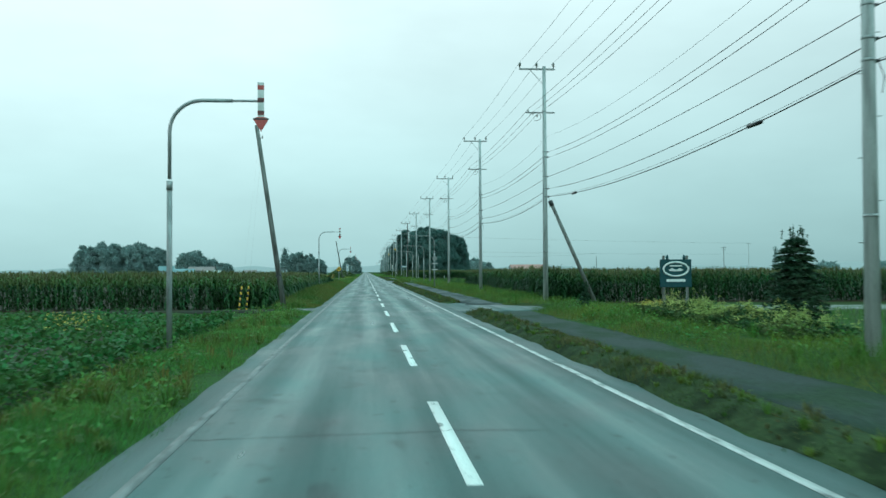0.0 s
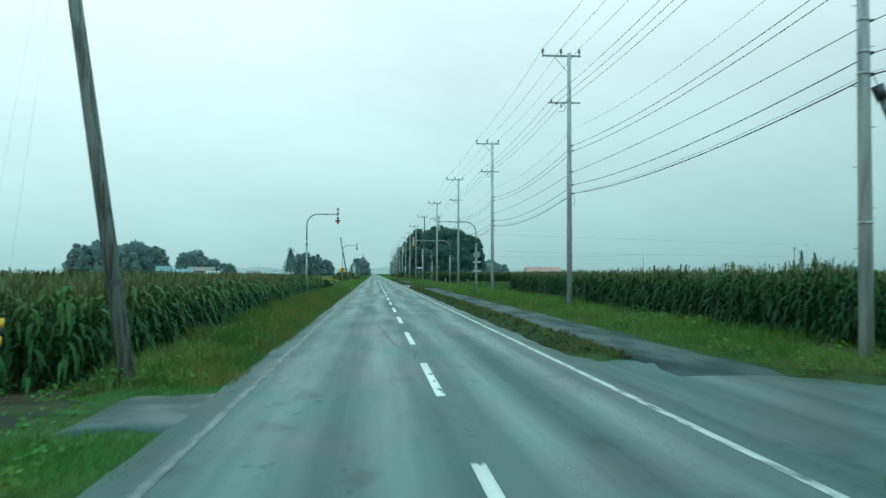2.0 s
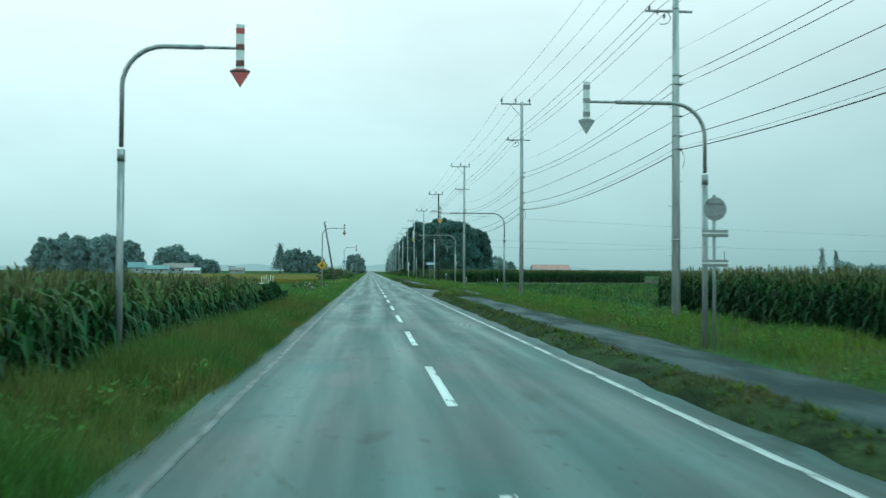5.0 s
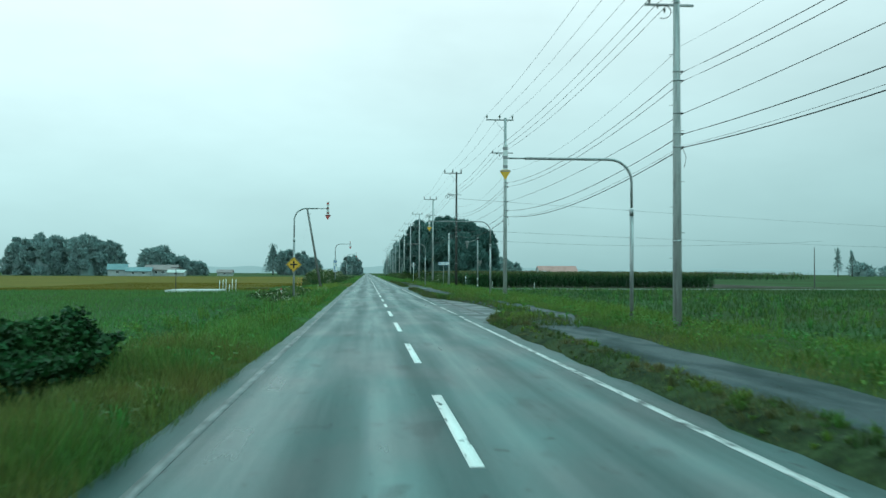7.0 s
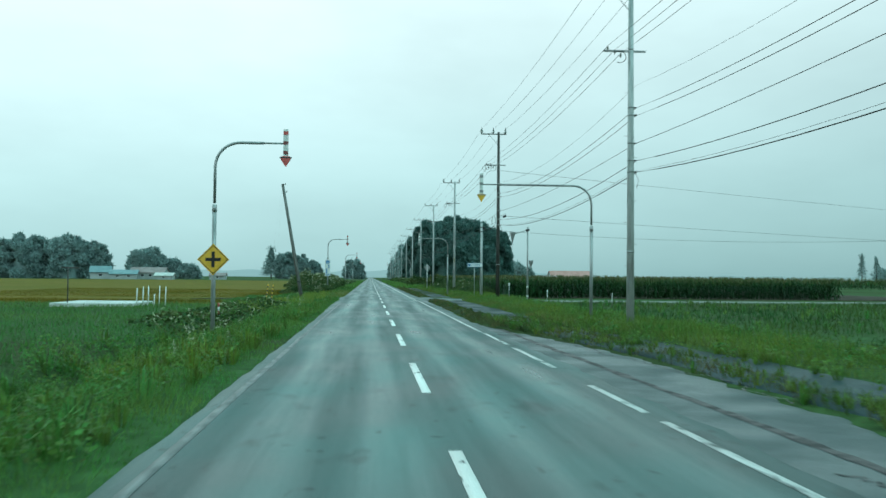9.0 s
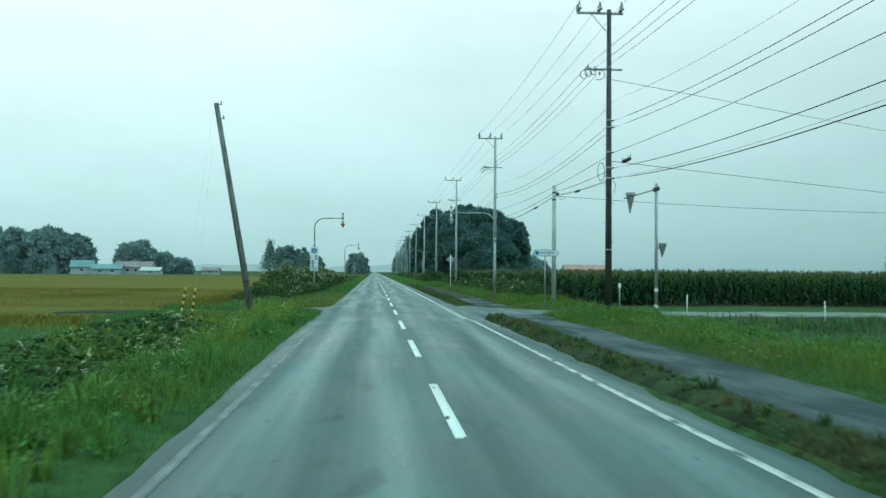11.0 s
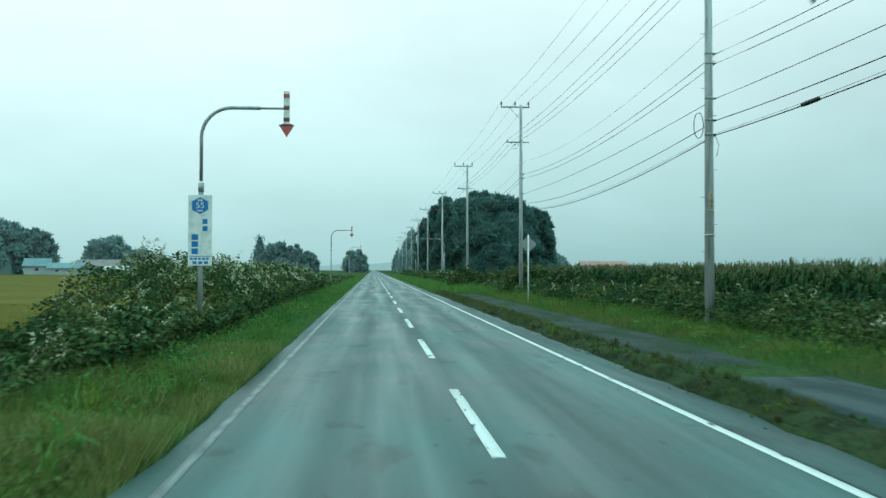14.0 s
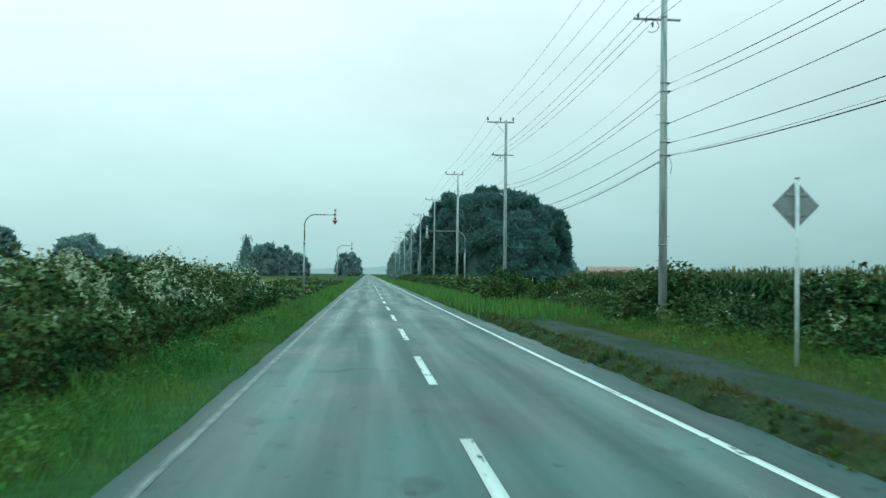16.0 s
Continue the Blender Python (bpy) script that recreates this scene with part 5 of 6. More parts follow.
stuff("bank_grass", [blades(4500, 6.8, 9.2, 248.6, 252.5, 0.08, 0.26, 0.014, 1.0, off_lanes), blades(7000, 6.8, 10.5, 230, 236.4, 0.1, 0.3, 0.014, 1.0, off_lanes),
                     blades(150000, 6.55, 12.6, 4, 345, 0.22, 0.58, 0.016, 1.0, bank_keep, lambda x, y: (0.2 + 0.8 * clumpy(x, y, 0.5, 0.0)) * (0.35 + 0.65 * smooth_step(6.9, 8.3, x)))],
      "bank", "bright green grass beside the footway", "grass")
stuff("footway_grass", blades(90000, 6.5, 8.6, 4, 345, 0.1, 0.3, 0.013, 1.0, bank_keep), "grass_dry", "olive seeding grass along the footway", "grass")
stuff("meadow_grass", [blades(42000, -40, -7.4, 138.5, 229, 0.1, 0.28, 0.06, 0.7), 
                       blades(9000, 12.5, 45, 4, 50, 0.2, 0.45, 0.05, 0.4), blades(12000, -30, -6.4, 44, 49, 0.12, 0.35, 0.04, 0.6), blades(12000, -12, -7.4, 229, 245, 0.2, 0.45, 0.04, 0.4, off_lanes)],
      "field_grass", "even green meadow grass", "grass")
stuff("pasture_grass", blades(34000, 12.3, 70, 140, 233, 0.12, 0.4, 0.07, 0.6, None, lambda x, y: 0.4 + 0.9 * clumpy(x, y, 0.4, 0.0)), "pasture", "rough dark green pasture behind the bank", "grass")
stuff("ripening_crop", [blades(120000, -45, -9.2, 246, 300, 0.06, 0.17, 0.024, 1.5), blades(12000, -50, -9.2, 229, 236, 0.15, 0.35, 0.03, 1.4)],
      "ochre_leaf", "yellowing low crop in the field", "crop")


def leaf_cloud(P, size, tilt=0.9, aspect=0.6):
    """Leaves of about that size at places P, turned at random."""
    n = len(P)
    a = rng.uniform(0, math.tau, n)
    e = rng.normal(0, tilt, n) * 0.5
    s = size * rng.uniform(0.6, 1.35, n)
    u = np.stack([np.cos(a) * np.cos(e), np.sin(a) * np.cos(e), np.sin(e)], -1)
    r = rng.normal(size=(n, 3))
    v = np.cross(u, r)
    v /= np.linalg.norm(v, axis=1, keepdims=True) + 1e-9
    u, v = u * s[:, None] * 0.5, v * (s * aspect)[:, None] * 0.5
    return np.stack([P - u, P - v * 0.9 + u * 0.05, P + u, P + v * 0.9 + u * 0.05], 1)


def weeds(name, n, x0, x1, y0, y1, h, size, mat, label, keep=None):
    """Clumps of broad-leaved weeds scattered over a strip."""
    k = n // 26
    cx, cy = rng.uniform(x0, x1, k), rng.uniform(y0, y1, k)
    ok = rng.uniform(0, 1, k) < off_lanes(cx, cy) * clumpy(cx, cy, 0.45, 0.05) * (1 if keep is None else keep(cx, cy))
    cx, cy = cx[ok], cy[ok]
    hh = h * rng.uniform(0.4, 1.15, len(cx))
    x, y = np.repeat(cx, 26) + rng.normal(0, 0.17, len(cx) * 26), np.repeat(cy, 26) + rng.normal(0, 0.2, len(cx) * 26)
    z = ground_z(x, y) + np.repeat(hh, 26) * rng.uniform(0.15, 1, len(x)) ** 0.8
    return stuff(name, leaf_cloud(np.stack([x, y, z], -1), size, 0.8, 0.6), mat, label, "weeds")


def tussocks(name, k, x0, x1, y0, y1, h, mat, label, per=24, f=0.5):
    """Tufts of long arching blades, large and small, thick in some places and missing in others."""
    cx, cy = rng.uniform(x0, x1, k), rng.uniform(y0, y1, k)
    ok = rng.uniform(0, 1, k) < off_lanes(cx, cy) * clumpy(cx, cy, f, 0.05)
    cx, cy = cx[ok], cy[ok]
    s = h * rng.uniform(0.35, 1.2, len(cx)) ** 1.2
    s, cx, cy = np.repeat(s, per), np.repeat(cx, per), np.repeat(cy, per)
    n = len(s)
    a = rng.uniform(0, math.tau, n)
    out = s * rng.uniform(0.05, 0.85, n)
    up = np.sqrt(np.maximum(s ** 2 - out ** 2 * 0.8, 0.02)) * rng.uniform(0.7, 1.05, n)
    d = np.stack([np.cos(a), np.sin(a), np.zeros(n)], -1)
    e = np.stack([-np.sin(a), np.cos(a), np.zeros(n)], -1) * (rng.uniform(0.005, 0.012, n) * (0.6 + s))[:, None]
    root = np.stack([cx, cy, ground_z(cx, cy) - 0.02], -1) + d * (0.12 * s)[:, None]
    up3 = np.array([0, 0, 1.0])
    midp = root + d * (0.4 * out)[:, None] + up3 * (0.72 * up)[:, None]
    tip = root + d * out[:, None] + up3 * up[:, None] * rng.uniform(0.55, 1.0, n)[:, None]
    return stuff(name, [np.stack([root - e, root + e, midp + e, midp - e], 1), np.stack([midp - e, midp + e, tip + e * 0.25, tip - e * 0.25], 1)], mat, label, "grass")


tussocks("grass_tussocks", 2600, -8.6, -3.9, 148, 262, 0.62, "bank", "light green tussocks of long grass on the verge")
tussocks("grass_tussocks", 1800, -9.4, -4.2, 148, 345, 0.7, "weed", "green tussocks of long grass along the ditch", f=0.8)
tussocks("grass_tussocks", 900, -6.3, -3.9, 57, 148, 0.5, "weed", "green tufts among the tall verge grass", f=1.3)
tussocks("grass_tussocks", 1200, -6.3, -3.8, 5, 148, 0.45, "grass_dry", "yellow-green tussocks of grass beside the asphalt")
tussocks("grass_tussocks", 2600, 7.5, 12.6, 5, 345, 0.5, "bank", "bright tussocks of grass on the bank")
tussocks("grass_tussocks", 1500, 4.2, 7.2, 157, 203, 0.34, "bank", "tufts of grass between the lay-by and the footway", 18)
tussocks("grass_tussocks", 14, 3.8, 4.4, 231.8, 233.0, 0.42, "grass_dark", "tall dark tuft at the end of the verge strip", 30, 0.01)
tussocks("grass_tussocks", 1000, 3.65, 4.75, 5, 345, 0.15, "bank", "light tufts of grass between asphalt and footway", 22, 1.1)
tussocks("grass_tussocks", 1500, 3.85, 4.75, 5, 345, 0.26, "grass_dark", "olive-brown tufts along the verge strip", 30, 1.4)
tussocks("grass_tussocks", 900, 3.85, 4.85, 5, 345, 0.24, "bank", "yellow-green tufts along the verge strip", 30, 2.0)
tussocks("grass_tussocks", 1500, 3.65, 4.85, 5, 345, 0.17, "grass_dark", "dark tufts of grass between asphalt and footway", 18)
weeds("roadside_weeds", 70000, -8.6, -3.95, 5, 345, 0.45, 0.1, "weed", "clumps of broad-leaved roadside weeds in the grass")
weeds("roadside_weeds", 45000, 7.2, 12.4, 5, 345, 0.45, 0.1, "weed", "clumps of broad-leaved weeds on the grassy bank")
weeds("footway_weeds", 36000, 3.65, 4.8, 5, 345, 0.1, 0.055, "grass_dark", "low dark weeds at the footway's edge")
weeds("roadside_weeds", 30000, -6.0, -4.6, 262, 330, 0.45, 0.085, "weed", "bright broad-leaved weeds along the foot of the thicket")


def feathery(name, k, x0, x1, y0, y1, h, mat, label, keep=None):
    """Soft plume-like weeds: many fine leaves that thin out up each leaning stem, several stems to a clump."""
    cx, cy = rng.uniform(x0, x1, k), rng.uniform(y0, y1, k)
    ok = rng.uniform(0, 1, k) < off_lanes(cx, cy) * clumpy(cx, cy, 0.55, 0.0) * (1 if keep is None else keep(cx, cy))
    cx, cy = cx[ok], cy[ok]
    hh = h * (0.45 + 0.6 * clumpy(cx, cy, 0.9, 0.0)) * rng.uniform(0.7, 1.15, len(cx))
    per = 60
    n = len(cx) * per
    u = rng.uniform(0.05, 1, n)
    a, lean = np.repeat(rng.uniform(0, math.tau, len(cx)), per), np.repeat(rng.uniform(0, 0.35, len(cx)), per)
    H = np.repeat(hh, per)
    spread = H * 0.2 * (1.1 - u)
    x = np.repeat(cx, per) + np.cos(a) * lean * H * u + rng.normal(0, 1, n) * spread
    y = np.repeat(cy, per) + np.sin(a) * lean * H * u + rng.normal(0, 1, n) * spread
    z = ground_z(x, y) + H * u
    return stuff(name, leaf_cloud(np.stack([x, y, z], -1), 0.075, 1.3, 0.28), mat, label, "weeds")


feathery("feathery_weeds", 1500, -9.2, -4.5, 217, 238, 0.85, "feathery", "soft yellow-green flowering weeds before the side track")
feathery("feathery_weeds", 1500, -8.6, -4.3, 150, 217, 0.6, "weed", "soft green weeds in the roadside grass")
feathery("feathery_weeds", 1500, -5.8, -4.2, 248, 330, 0.5, "weed", "ferny green weeds along the foot of the thicket")
feathery("feathery_weeds", 700, -5.0, -3.9, 247, 262, 0.4, "grass_straw", "pale feathery grass beside the asphalt")
feathery("umbel_flowers", 40, -7.6, -4.6, 176, 240, 0.75, "flower", "white flower heads among the roadside weeds")
weeds("ditch_weeds", 20000, -9.6, -6.6, 149, 235, 0.6, 0.1, "weed", "rank green weeds along the ditch")

# bean rows
n = 62000
x, y = -6.3 - 34 * rng.uniform(0, 1, n) ** 1.5, rng.uniform(-2, 44.3, n)
row = np.round(y / 0.7) * 0.7 + rng.normal(0, 0.16, n)
P = np.stack([x, row, ground_z(x, row) + 0.1 + 0.68 * rng.uniform(0, 1, n) ** 0.7 * (0.6 + 0.4 * clumpy(x, row, 0.8))], -1)
stuff("bean_crop", leaf_cloud(P, 0.15, 0.7, 0.85), "bean", "broad-leaved green bean plants in rows", "crop")
P = np.stack([rng.normal(-9.6, 0.5, 160), rng.normal(34.5, 0.6, 160), rng.uniform(0.25, 0.75, 160)], -1)
stuff("yellow_flowers", leaf_cloud(P, 0.09), "goldenrod", "small patch of orange-yellow flowers among the beans", "flowers")


# corn
def corn_template(seed, full):
    """Four-cornered leaf pieces of one corn plant: its lower leaves, its upper leaves that take a lighter colour, its
    tassel.
    """
    r = np.random.default_rng(seed)
    Q, U, T = [], [], []
    if full:
        for a in (0, 1.6):
            dx, dy = 0.014 * math.cos(a), 0.014 * math.sin(a)
            Q.append([(-dx, -dy, 0), (dx, dy, 0), (dx, dy, 1.95), (-dx, -dy, 1.95)])
    levels = np.linspace(0.2, 1.82, 12) if full else np.linspace(1.4, 1.85, 4)
    for k, z in enumerate(levels):
        a = (k % 2) * math.pi + r.normal(0, 0.6)
        ln, up = r.uniform(0.36, 0.62), r.uniform(0.1, 0.26)
        d, s = np.array([math.cos(a), math.sin(a), 0]), np.array([-math.sin(a), math.cos(a), 0])
        nodes = [(0.0, 0.0, 0.028), (0.34 * ln, up * 0.85, 0.05), (0.72 * ln, up * 0.4, 0.045), (0.98 * ln, -0.12 - 0.25 * r.uniform(0, 1), 0.008)]
        if not full:
            nodes = [nodes[0], (0.5 * ln, up * 0.85, 0.075), nodes[3]]
        for (l0, h0, w0), (l1, h1, w1) in zip(nodes, nodes[1:]):
            p0, p1 = d * l0 + (0, 0, z + h0), d * l1 + (0, 0, z + h1)
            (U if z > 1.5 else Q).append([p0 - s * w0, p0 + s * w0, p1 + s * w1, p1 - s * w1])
    for k in range(6 if full else 3):
        a, o = r.uniform(0, math.tau), r.uniform(0.05, 0.24)
        d, s = np.array([math.cos(a), math.sin(a), 0]), np.array([-math.sin(a), math.cos(a), 0]) * (0.013 if full else 0.028)
        p0, p1 = np.array([0, 0, 1.8]), np.array([0, 0, 2.2 + r.uniform(-0.1, 0.08)]) + d * o
        T.append([p0 - s, p0 + s, p1 + s, p1 - s])
    return [np.array(v).reshape(-1, 4, 3) for v in (Q, U, T)]


CORN = [(corn_template(k, True), corn_template(k + 50, False)) for k in range(6)]


def corn_plants(x, y, full, scale=1.0):
    out = [[], [], []]
    kind = rng.integers(0, len(CORN), len(x))
    for k in range(len(CORN)):
        m = kind == k
        a = rng.uniform(0, math.tau, m.sum())
        s = scale * rng.uniform(0.84, 1.06, m.sum()) * (1 - 0.12 * smooth_step(112, 130, y[m]) * (x[m] < 0))
        c, d = np.cos(a) * s, np.sin(a) * s
        base = np.stack([x[m], y[m], ground_z(x[m], y[m]) - 0.02], -1)
        for src, dst in zip(CORN[k][0 if full else 1], out):
            px, py, pz = src[..., 0], src[..., 1], src[..., 2]
            W = np.stack([c[:, None, None] * px - d[:, None, None] * py, d[:, None, None] * px + c[:, None, None] * py, s[:, None, None] * pz], -1)
            dst.append((W + base[:, None, None]).reshape(-1, 4, 3))
    return [np.concatenate(v) for v in out]


def corn_field(edge, inner, scale, label, leaf="corn", upper="corn_top"):
    """edge and inner: places of fully leaved plants and of those of which only the tops show."""
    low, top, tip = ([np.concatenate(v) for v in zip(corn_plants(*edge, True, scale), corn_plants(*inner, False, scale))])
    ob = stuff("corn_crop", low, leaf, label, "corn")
    for name, v, mat, lab in (("upper_leaves", top, upper, "olive upper leaves with light and shade in their colour"), ("tassels", tip, "tassel", "brownish corn tassels")):
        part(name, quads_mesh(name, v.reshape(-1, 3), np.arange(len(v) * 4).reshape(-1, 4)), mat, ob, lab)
    return ob


def rows_of(x0, x1, y0, y1, row, gap, jitter=0.06):
    X, Y = np.meshgrid(np.arange(x0, x1, row), np.arange(y0, y1, gap))
    X, Y = X.ravel(), Y.ravel()
    return X + rng.normal(0, jitter, len(X)), Y + rng.normal(0, jitter, len(Y))


def joined(*sets):
    return np.concatenate([s[0] for s in sets]), np.concatenate([s[1] for s in sets])


def shifted(s, f):
    return s[0] + f(s[1]), s[1]


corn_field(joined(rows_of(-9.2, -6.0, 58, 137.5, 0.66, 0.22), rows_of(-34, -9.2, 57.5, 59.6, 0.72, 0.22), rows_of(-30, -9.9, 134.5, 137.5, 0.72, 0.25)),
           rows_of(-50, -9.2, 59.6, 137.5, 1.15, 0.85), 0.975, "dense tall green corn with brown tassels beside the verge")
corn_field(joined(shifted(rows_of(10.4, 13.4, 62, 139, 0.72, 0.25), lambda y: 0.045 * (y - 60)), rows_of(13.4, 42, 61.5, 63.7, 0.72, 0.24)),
           shifted(rows_of(13.4, 48, 63.7, 139, 1.25, 0.9), lambda y: 0.045 * (y - 60)), 0.97, "dense tall green corn, coloured dark as shaded, behind the utility poles", "corn_shaded", "corn_shaded_top")
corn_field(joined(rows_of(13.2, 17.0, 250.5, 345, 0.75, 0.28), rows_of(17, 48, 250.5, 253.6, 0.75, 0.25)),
           rows_of(17, 64, 253.6, 360, 1.2, 0.85), 1.04, "green corn, coloured dark as shaded, standing beyond the side lane", "corn_shaded", "corn_shaded_top")


def thicket(name, x0, x1, y0, y1, h, n, size, mat, label, flower=None, flowers=0, flower_h=0.25, edge=1.2):
    """A rank growth of leafy stems: an uneven top, leaves thick near its faces, blossom sprays on top."""
    def top(x, y):
        e = np.minimum(np.minimum(x - x0, x1 - x), np.minimum(y - y0, y1 - y))
        return h * (0.5 + 0.5 * smooth_step(-0.1, edge, e)) * (0.72 + 0.4 * clumpy(x, y, 1.3, 0.0) * clumpy(y, x, 0.6, 0.2))
    x, y = rng.uniform(x0 - 0.3, x1 + 0.3, n), rng.uniform(y0 - 0.3, y1 + 0.3, n)
    side = rng.uniform(0, 1, n) < 0.45
    x = np.where(side, np.where(rng.uniform(0, 1, n) < 0.7, (x0 if abs(x0) < abs(x1) else x1) + np.sign((x1 - x0) * (1 if abs(x0) < abs(x1) else -1)) * np.abs(rng.normal(0, 0.5, n)), x), x)
    tz = top(np.clip(x, x0, x1), np.clip(y, y0, y1))
    u = np.where(side, rng.uniform(0.02, 1, n), 1 - np.abs(rng.normal(0, 0.16, n)))
    P = np.stack([x, y, ground_z(x, y) + tz * np.clip(u, 0.02, 1.05)], -1)
    V = leaf_cloud(P, size, 0.8, 0.7)
    ob = stuff(name, V, mat, label, "shrubs")
    if flower:
        x, y = rng.uniform(x0, x1, flowers), rng.uniform(y0, y1, flowers)
        x = np.where(rng.uniform(0, 1, flowers) < 0.1, (x0 if abs(x0) < abs(x1) else x1) + np.sign((x1 - x0) * (1 if abs(x0) < abs(x1) else -1)) * np.abs(rng.normal(0, 0.9, flowers)), x)
        keep = rng.uniform(0, 1, flowers) < clumpy(x, y, 1.0, 0.1) ** 1.3
        x, y = x[keep], y[keep]
        tz = top(np.clip(x, x0, x1), np.clip(y, y0, y1))
        c = np.stack([x, y, ground_z(x, y) + tz * rng.uniform(0.84, 1.08, len(x))], -1)
        k = 20
        a = rng.uniform(0, math.tau, len(c))
        spray = np.stack([np.cos(a), np.sin(a), rng.uniform(0.2, 1.3, len(c))], -1) * rng.uniform(0.18, 0.42, len(c))[:, None]
        P = np.repeat(c, k, 0) + np.repeat(spray, k, 0) * np.tile(np.linspace(-0.5, 0.5, k), len(c))[:, None] + rng.normal(0, 0.028, (len(c) * k, 3))
        F = leaf_cloud(P, 0.08, 1.2, 0.6)
        part("blossom", quads_mesh("blossom", F.reshape(-1, 3), np.arange(len(F) * 4).reshape(-1, 4)), flower, ob, "pale blossom sprays")
    return ob


thicket("knotweed_thicket", -11.5, -5.6, 275, 326, 2.75, 84000, 0.13, "shrub", "rank knotweed thicket with cream blossom sprays by the road", "flower", 2600)
thicket("knotweed_thicket", -8.8, -5.6, 261, 275.6, 2.0, 26000, 0.13, "shrub", "dark end of the thicket, bare of blossom for the most part", "flower", 130, edge=2.4)
thicket("low_bushes", -9.9, -6.2, 253.5, 261.5, 1.4, 18000, 0.11, "shrub", "dark leafy bushes before the thicket", "flower", 14)
thicket("low_bushes", -9.6, -5.9, 246.5, 254, 0.75, 11000, 0.1, "weed", "low leafy bushes beside the side track", "flower", 16)
thicket("low_bushes", -10.0, -6.4, 196, 231, 0.8, 9000, 0.18, "shrub", "low weeds and bushes on the ditch edge", "flower", 240)
# end corner of the corn, massed as bushes in the shade-dark corn colour
thicket("corner_bushes", -9.2, -6.0, 136.5, 144.0, 1.8, 32000, 0.13, "corn_shaded", "dark leafy corner of the corn field, massed like bushes", edge=0.5)
thicket("roadside_bushes", 9.6, 13.2, 258, 300, 1.4, 24000, 0.12, "shrub", "low leafy bushes with pale blossom before the corn", "flower", 130)
thicket("roadside_bushes", 9.0, 14.0, 299, 350, 1.3, 20000, 0.13, "shrub", "low leafy bushes with pale blossom beside the footway", "flower", 130)


def bush(x, y, w2, h, n=4500):
    """A rounded leafy bush down to the ground, with blossom on its crown."""
    t = thing("bush", (x, y, gz(x, y)), "rounded leafy roadside bush with pale blossom", "bush", "roadside bushes")
    d = rng.normal(size=(n, 3))
    d[:, 2] = np.abs(d[:, 2])
    d /= np.linalg.norm(d, axis=1, keepdims=True)
    a = np.arctan2(d[:, 1], d[:, 0])
    lump = 1 + 0.13 * np.sin(3 * a + x) + 0.1 * np.sin(5 * a + 7 * d[:, 2] + y) + 0.08 * np.sin(11 * a + 9 * d[:, 2])
    P = d * lump[:, None] * np.array([w2 / 2, w2 / 2, h]) * (1 - np.abs(rng.normal(0, 0.14, n)))[:, None]
    V = leaf_cloud(P, 0.19, 0.8, 0.7)
    part("foliage", quads_mesh("foliage", V.reshape(-1, 3), np.arange(n * 4).reshape(-1, 4)), "shrub", t)
    c = P[(d[:, 2] > 0.3)][:70] * 1.05
    P = np.repeat(c, 10, 0) + rng.normal(0, 0.06, (len(c) * 10, 3))
    V = leaf_cloud(P, 0.06, 1.2, 0.6)
    part("blossom", quads_mesh("blossom", V.reshape(-1, 3), np.arange(len(V) * 4).reshape(-1, 4)), "flower", t, "pale blossom sprays")
    b = bm()
    for k in range(5):
        q = k * 1.26 + x
        tube(b, [(0, 0, -0.1), (0.2 * w2 * math.cos(q), 0.2 * w2 * math.sin(q), 0.45 * h), (0.32 * w2 * math.cos(q), 0.32 * w2 * math.sin(q), 0.8 * h)], [0.03, 0.02, 0.008], 6)
    part("stems", b, "bark", t, smooth=True)
    return t


for x, y, w2, h in ((11.6, 303, 3.6, 1.9), (10.5, 314, 4.0, 2.1), (12.4, 320, 3.4, 1.8), (8.2, 340, 3.6, 2.0), (10.6, 333, 3.2, 1.6), (12.0, 286, 3.0, 1.5)):
    bush(x, y, w2, h)
thicket("far_bushes", -13, -5.5, 326, 440, 1.2, 9000, 0.42, "shrub", "low rank growth along the far verge", "flower", 300)
thicket("far_bushes", 7.6, 15, 350, 540, 1.7, 14000, 0.5, "shrub", "leafy growth along the far roadside", "flower", 500)
stuff("far_verge_grass", [blades(15000, 3.6, 9.0, 318, 520, 0.3, 0.65, 0.07, 0.4), blades(12000, -7.5, -3.55, 340, 520, 0.3, 0.6, 0.07, 0.4)], "grass", "rough grass on the far verges", "grass")
tussocks("grass_tussocks", 700, 12.3, 34, 150, 233, 0.6, "weed", "green tussocks standing in the pasture")
thicket("flower_bed", 10.2, 12.4, 30.2, 42.6, 0.85, 10000, 0.12, "shrub", "bed of pale yellow flowering weeds beside the footway", "pale_yellow", 700)
feathery("flower_plumes", 230, 10.3, 12.4, 30.5, 42.6, 1.15, "pale_yellow", "pale yellow plumes standing in the flower bed")
thicket("flower_bed", 11.5, 13.5, 46.5, 49, 0.7, 1500, 0.15, "shrub", "clump of yellow flowering weeds by the farm board", "goldenrod", 200)


